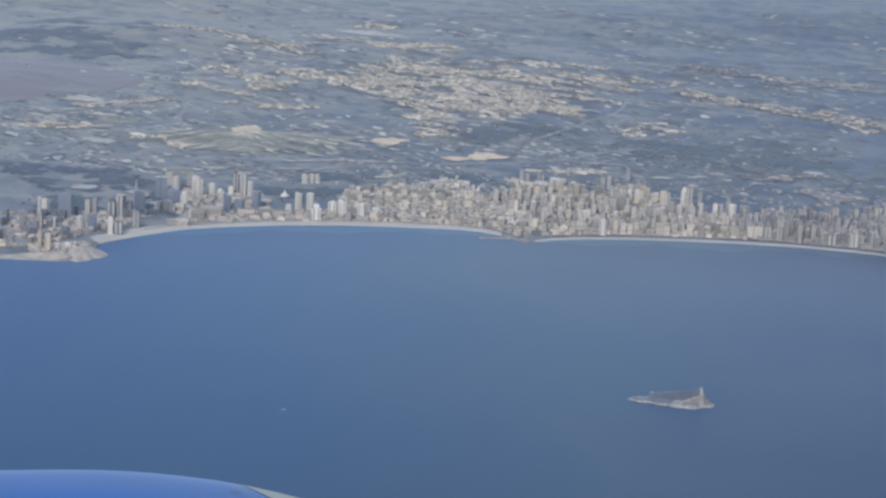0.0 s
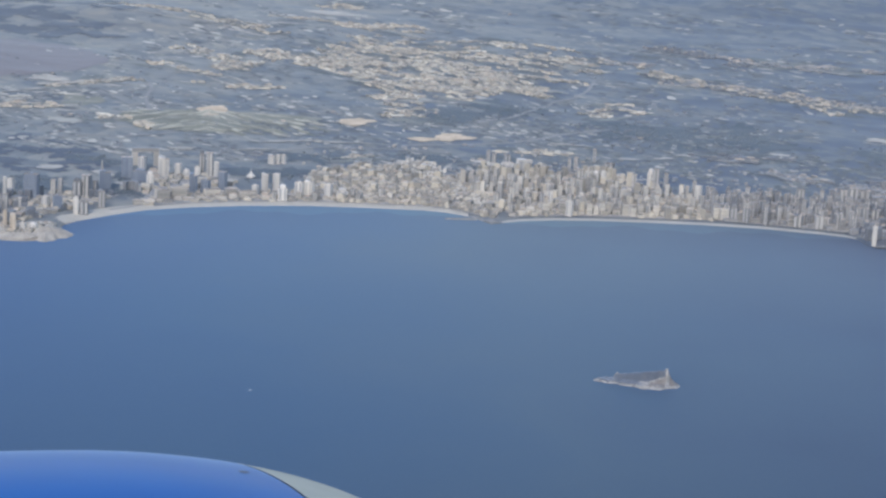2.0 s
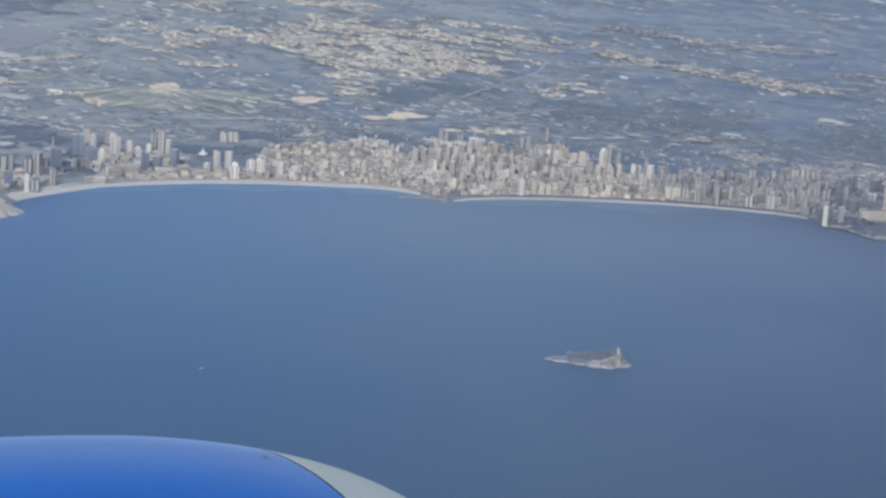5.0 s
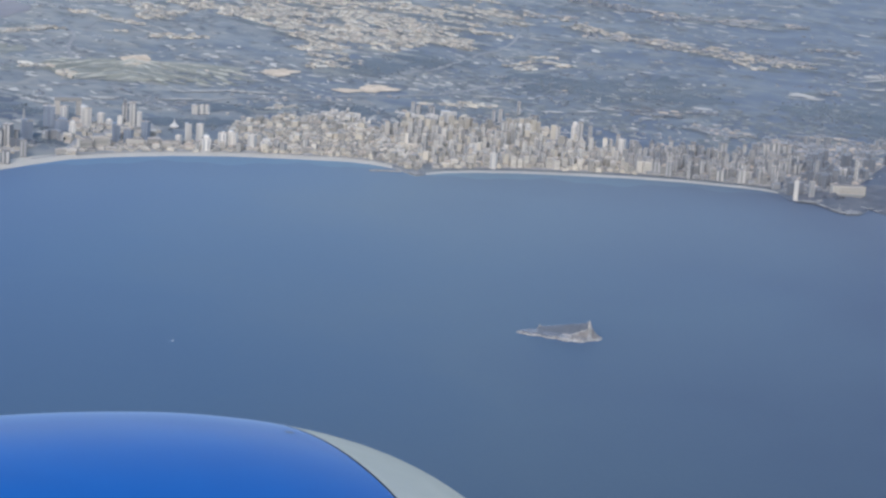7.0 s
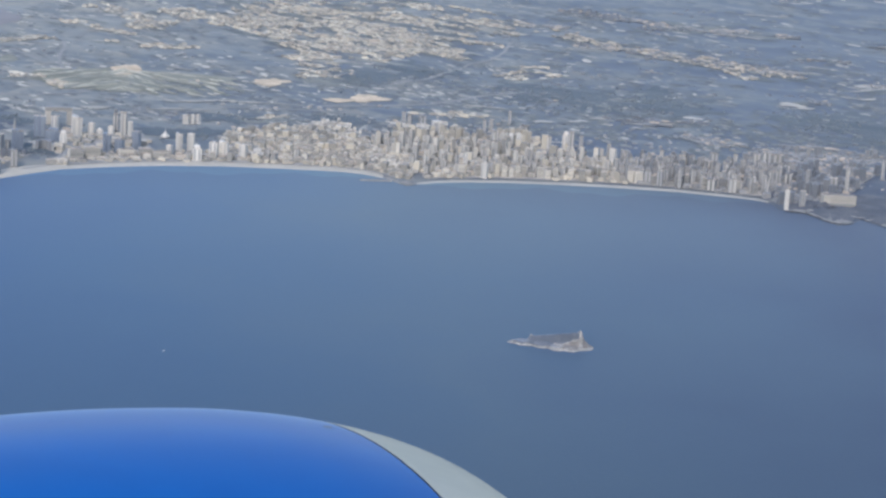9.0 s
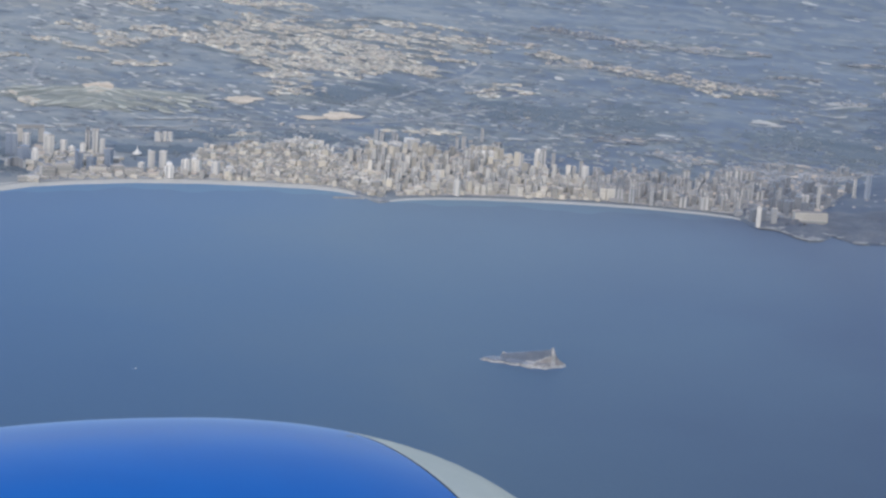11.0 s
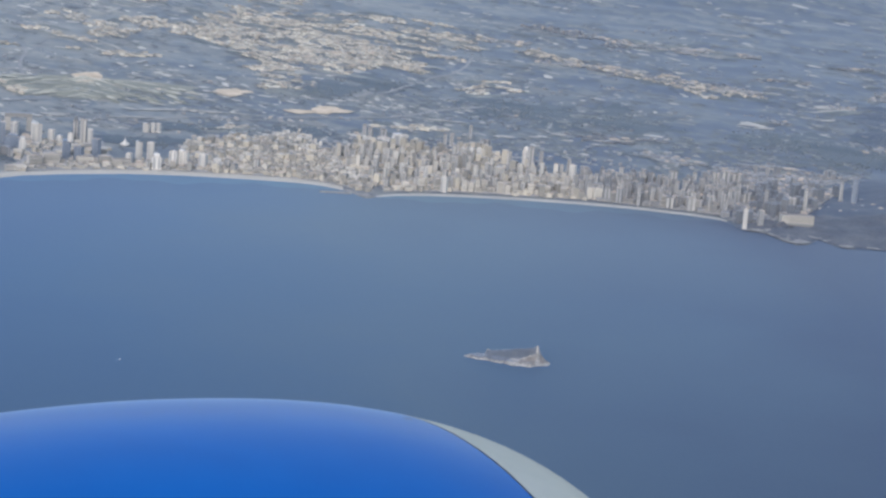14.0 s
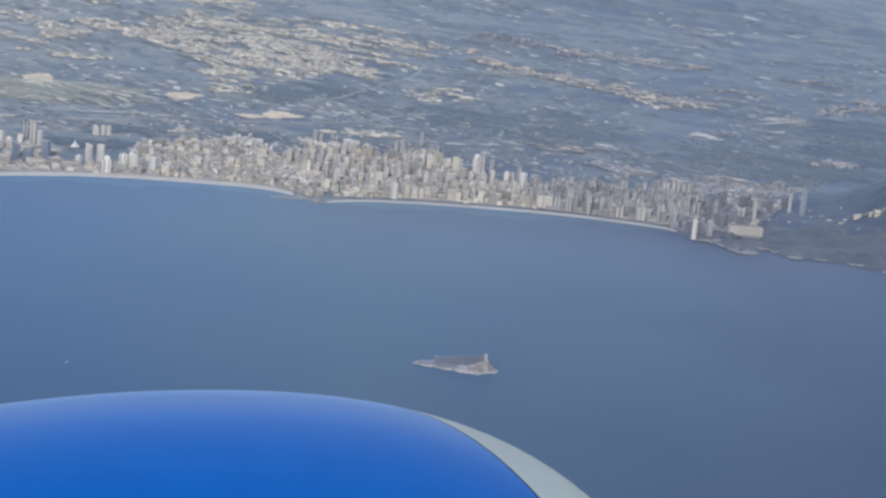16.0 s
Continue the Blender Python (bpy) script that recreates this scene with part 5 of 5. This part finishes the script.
isle = tagged(new("rocky_island"), "small wedge-shaped rocky island with dark scrub above pale cliffs", "island")
isle.matrix_world = pose(177, 1532, 0, 0, 0, -6)
IX, IY = np.linspace(-35, 35, 140), np.linspace(-20, 14, 74)
iv = [(x, y, island_z(x, y)) for y in IY for x in IX]
rock_f, brown_f, scrub_f = [], [], []
for r in range(len(IY) - 1):
    for c in range(len(IX) - 1):
        q = (r * 140 + c, r * 140 + c + 1, r * 140 + 141 + c, r * 140 + 140 + c)
        zs = [iv[i][2] for i in q]
        x, y = iv[q[0]][0], iv[q[0]][1]
        if max(zs) < -1.2:
            continue
        n1, n2 = noise.noise((x * 0.25, y * 0.3, 9)), noise.noise((x * 0.9, y * 0.9, 4))
        mid = sum(zs) / 4 + 0.9 * n1 + 0.6 * n2
        rib = 1.0 + 6.2 * max(0.0, (x + 4) / 25) ** 1.7
        if mid < 1.15 + 0.5 * n1 or (18.9 < x < 22.3 and y < 1.5) or (x + 16) ** 2 + (y - 3) ** 2 < 2.6 or (x > -6 and abs(mid - rib) < 0.4 and y < 3) or (x > -2 and y < -7 and n1 + 0.5 * n2 > 0.22):
            rock_f.append(q)
        elif x > 2 and mid < rib - 0.3 or x > 22:
            brown_f.append(q)
        else:
            scrub_f.append(q)


def only(verts, faces):
    used = sorted({i for q in faces for i in q})
    at = {i: k for k, i in enumerate(used)}
    return [verts[i] for i in used], [tuple(at[i] for i in q) for q in faces]


part("cliff", mesh_of("cliff", *only(iv, rock_f), M_CLIFF, True), isle, "pale limestone cliffs and shelf")
part("scree", mesh_of("scree", *only(iv, brown_f), M_SCREE, True), isle, "brown scree below the rib")
part("scrub", mesh_of("scrub", *only(iv, scrub_f), M_ISLE, True), isle, "dark scrub slope")

# ---- boat ----
boat = tagged(new("motor_boat"), "small white motor boat with a short wake", "boat")
boat.matrix_world = pose(-99, 1466, 0, 0, 0, 15) @ Matrix.Scale(0.65, 4)
v = [(-1.3, -0.4, 0.5), (-1.3, 0.4, 0.5), (0.5, 0.45, 0.55), (0.5, -0.45, 0.55), (1.5, 0, 0.75), (-1.2, 0, -0.2), (1.0, 0, -0.15)]
f = [(0, 3, 6, 5), (3, 4, 6), (1, 5, 6, 2), (2, 6, 4), (0, 5, 1), (0, 1, 2, 3), (3, 2, 4)]
part("hull", mesh_of("hull", v, f, M_WHITE), boat)
v, f = [], []
box(v, f, -0.5, 0.5, -0.28, 0.28, 0.5, 1.0)
part("cabin", mesh_of("cabin", v, f, M_WHITE), boat)
v = [(-1.3, -0.3, 0.04), (-1.3, 0.3, 0.04), (-3.2, 0.5, 0.03), (-5.0, 0.25, 0.03), (-3.2, -0.5, 0.03)]
part("wake", mesh_of("wake", v, [(0, 1, 2, 3, 4)], M_FOAM), boat, "short white foam wake")

# harbour mole and rocks at the tip of the old town
v = [(42, 2108.5, -2), (74, 2112.0, -2), (74, 2117.0, -2), (42, 2113.0, -2), (43, 2109.6, 1.0), (74, 2113.2, 1.2), (74, 2116.0, 1.2), (43, 2112.2, 1.0)]
tagged(new("breakwater", mesh_of("breakwater", v, [(0, 1, 5, 4), (1, 2, 6, 5), (2, 3, 7, 6), (3, 0, 4, 7), (4, 5, 6, 7)], M_ROCK)), "low pale stone harbour mole", "breakwater", kind="structure")
patch("rocks", 90, 2103, 9, 8, M_ROCK, "bare rocks at the foot of the old town", "rocks", 0.9, 0, 0.4, 9)
for k in range(11):
    x = 470 + 27 * k + rnd.uniform(-9, 9)
    patch("rocks", x, float(shore(x)) + 3, rnd.uniform(4, 11), rnd.uniform(3, 6), M_ROCK, "low pale rocks along the headland shore", "rocks", 0.9, rnd.uniform(-0.4, 0.2), 0.5, 60 + k)
verts, faces = [(-319, 1950, 7.0)], []
for r in range(1, 13):
    for i in range(48):
        a, k = 2 * math.pi * i / 48, r / 12
        e = 1 + 0.10 * math.sin(3 * a + 1) + 0.07 * math.sin(5 * a + 2) + 0.05 * math.sin(11 * a)
        x, y = -319 + 20 * e * k * math.cos(a), 1950 + 31 * e * k * math.sin(a)
        verts.append((x, y, 7.4 * (1 - k ** 1.6) - 0.4 + (1.6 * noise.noise((x * 0.12, y * 0.12, 22)) + 0.7 * noise.noise((x * 0.4, y * 0.4, 3))) * (1 - k ** 4)))
        if r == 1:
            faces.append((0, 1 + i, 1 + (i + 1) % 48))
        else:
            c, d = 1 + (r - 2) * 48, 1 + (r - 1) * 48
            faces.append((c + i, d + i, d + (i + 1) % 48, c + (i + 1) % 48))
tagged(new("rocky_cape", mesh_of("rocky_cape", verts, faces, M_CAPE)), "bare tan rock point at the tip of the cape", "rocks", kind="structure")
mound("rocky_cape", -343, 1930, 34, 13, M_CAPE, "bare tan rock along the foot of the cape", "rocks", 3.0, 0.05, 23)
for x, y, rx in ((468, 2066, 9), (482, 2050, 7), (489, 2032, 8), (499, 2020, 9), (508, 2024, 12), (524, 2048, 7), (478, 2066, 9), (548, 2019, 8)):
    patch("rocks", x, y + 3, rx * 0.8, rx * 0.5, M_ROCK, "pale wave-worn rocks along the point", "rocks", 0.9, -0.4, 0.5, int(x))
patch("rocks", 486, 2050, 12, 7, M_ROCK, "low pale rocks along the point", "rocks", 0.9, -0.6, 0.4, 13)

for k in range(7):
    x = 636 + 8.5 * k + rnd.uniform(-2, 2)
    patch("villa_terraces", x, 2154 - 2.2 * k + rnd.uniform(-3, 3), rnd.uniform(4, 8), rnd.uniform(1.5, 3.5), M_PLOT, "pale terraces cut in the headland slope", "terraces", 4.5, -0.2, 0.5, 71 + k)
spots = [(638 + 7 * k + rnd.uniform(-3, 3), 2154 - 2 * k + rnd.gauss(0, 2.5)) for k in range(8)]
houses("hillside_houses", spots, "a few pale villas on the headland slope", (4.5, 5.6), (2.5, 6.0), 0.2)

# ---- engine cowl ----
NAC = Vector((0.2138, 3.2073, 414.8016))
AZ, EL = radians(64.500), radians(-5.632)
R_MAX, R_LIP, L_LIP, BULGE, SEAM = 1.15, 1.0304, 0.4347, 0.1710, 0.2257
ax = Vector((math.sin(AZ) * math.cos(EL), math.cos(AZ) * math.cos(EL), math.sin(EL)))
side = Vector((math.cos(AZ), -math.sin(AZ), 0))
up = side.cross(ax)


def radius(s):
    if s < L_LIP:
        return R_LIP + (R_MAX - R_LIP) * math.sqrt(max(0, 1 - (1 - s / L_LIP) ** 2))
    x = s - L_LIP
    return R_MAX - BULGE * x * x if x < 1.45 else R_MAX - BULGE * 1.45 ** 2 - 2 * BULGE * 1.45 * (x - 1.45)


def ring_mesh(name, stations, material, n=160, close=False):
    """A surface turned about the engine's axis; stations are (distance behind the lip, radius)."""
    verts, faces = [], []
    for s, r in stations:
        for i in range(n):
            a = 2 * math.pi * i / n
            verts.append((-s, r * math.sin(a), r * math.cos(a)))
    for k in range(len(stations) - 1):
        for i in range(n):
            j = (i + 1) % n
            faces.append((k * n + i, k * n + j, k * n + n + j, k * n + n + i))
    if close:
        faces.append(tuple(range((len(stations) - 1) * n, len(stations) * n)))
    return mesh_of(name, verts, faces, material, True)


nacelle = tagged(new("engine_cowl"), "glossy blue jet engine cowl with a bare metal inlet lip", "engine")
nacelle.matrix_world = Matrix.Translation(NAC) @ Matrix((ax, side, up)).transposed().to_4x4()
cowl = part("cowl", ring_mesh("cowl", [(s, radius(s)) for s in list(np.linspace(SEAM + 0.004, L_LIP, 24)) + list(np.linspace(L_LIP + 0.02, L_LIP + 1.85, 60))], M_BLUE), nacelle, "glossy blue painted cowl")
lip = [(0.06 + 0.5 * k / 14, R_LIP - 0.07 * (k / 14) ** 0.7 - 0.0) for k in range(14, 0, -1)]
lip += [(L_LIP * (1 - math.cos(u)), radius(L_LIP * (1 - math.cos(u)))) for u in np.linspace(0.0, math.acos(1 - SEAM / L_LIP) - 0.001, 40)]
lip.append((SEAM, radius(SEAM)))
rim = part("inlet_lip", ring_mesh("inlet_lip", lip, M_LIP), nacelle, "bare grey metal inlet lip")
part("seam", ring_mesh("seam", [(SEAM + 0.0005, radius(SEAM) - 0.002), (SEAM + 0.003, radius(SEAM) - 0.002)], M_DUCT), rim, "thin dark joint")
part("inlet_duct", ring_mesh("inlet_duct", [(0.56, R_LIP - 0.072), (0.9, R_LIP - 0.06), (1.1, R_LIP - 0.05)], M_DUCT), nacelle)
fan = part("fan", ring_mesh("fan", [(1.1, R_LIP - 0.05), (1.08, 0.3)], M_DARK), nacelle, "dark fan face")
part("spinner", ring_mesh("spinner", [(1.08, 0.3), (0.95, 0.2), (0.85, 0.12), (0.7, 0.01)], M_DARK), fan, "dark pointed spinner")
part("nozzle", ring_mesh("nozzle", [(L_LIP + 1.85, radius(L_LIP + 1.85)), (L_LIP + 2.1, radius(L_LIP + 1.85) - 0.06), (L_LIP + 1.9, radius(L_LIP + 1.85) - 0.12)], M_DUCT, 96, True), nacelle, "grey exhaust nozzle")
v, f = [], []
sd_, th = 0.2746, -0.0982
for k, (dx, dy) in enumerate(((-0.007, -0.004), (0.007, -0.004), (0.007, 0.004), (-0.007, 0.004))):
    r = radius(sd_ + dx) + 0.0015
    v.append((-(sd_ + dx), r * math.sin(th + dy), r * math.cos(th + dy)))
part("latch", mesh_of("latch", v, [(0, 1, 2, 3)], M_DARK), cowl, "small dark latch mark")
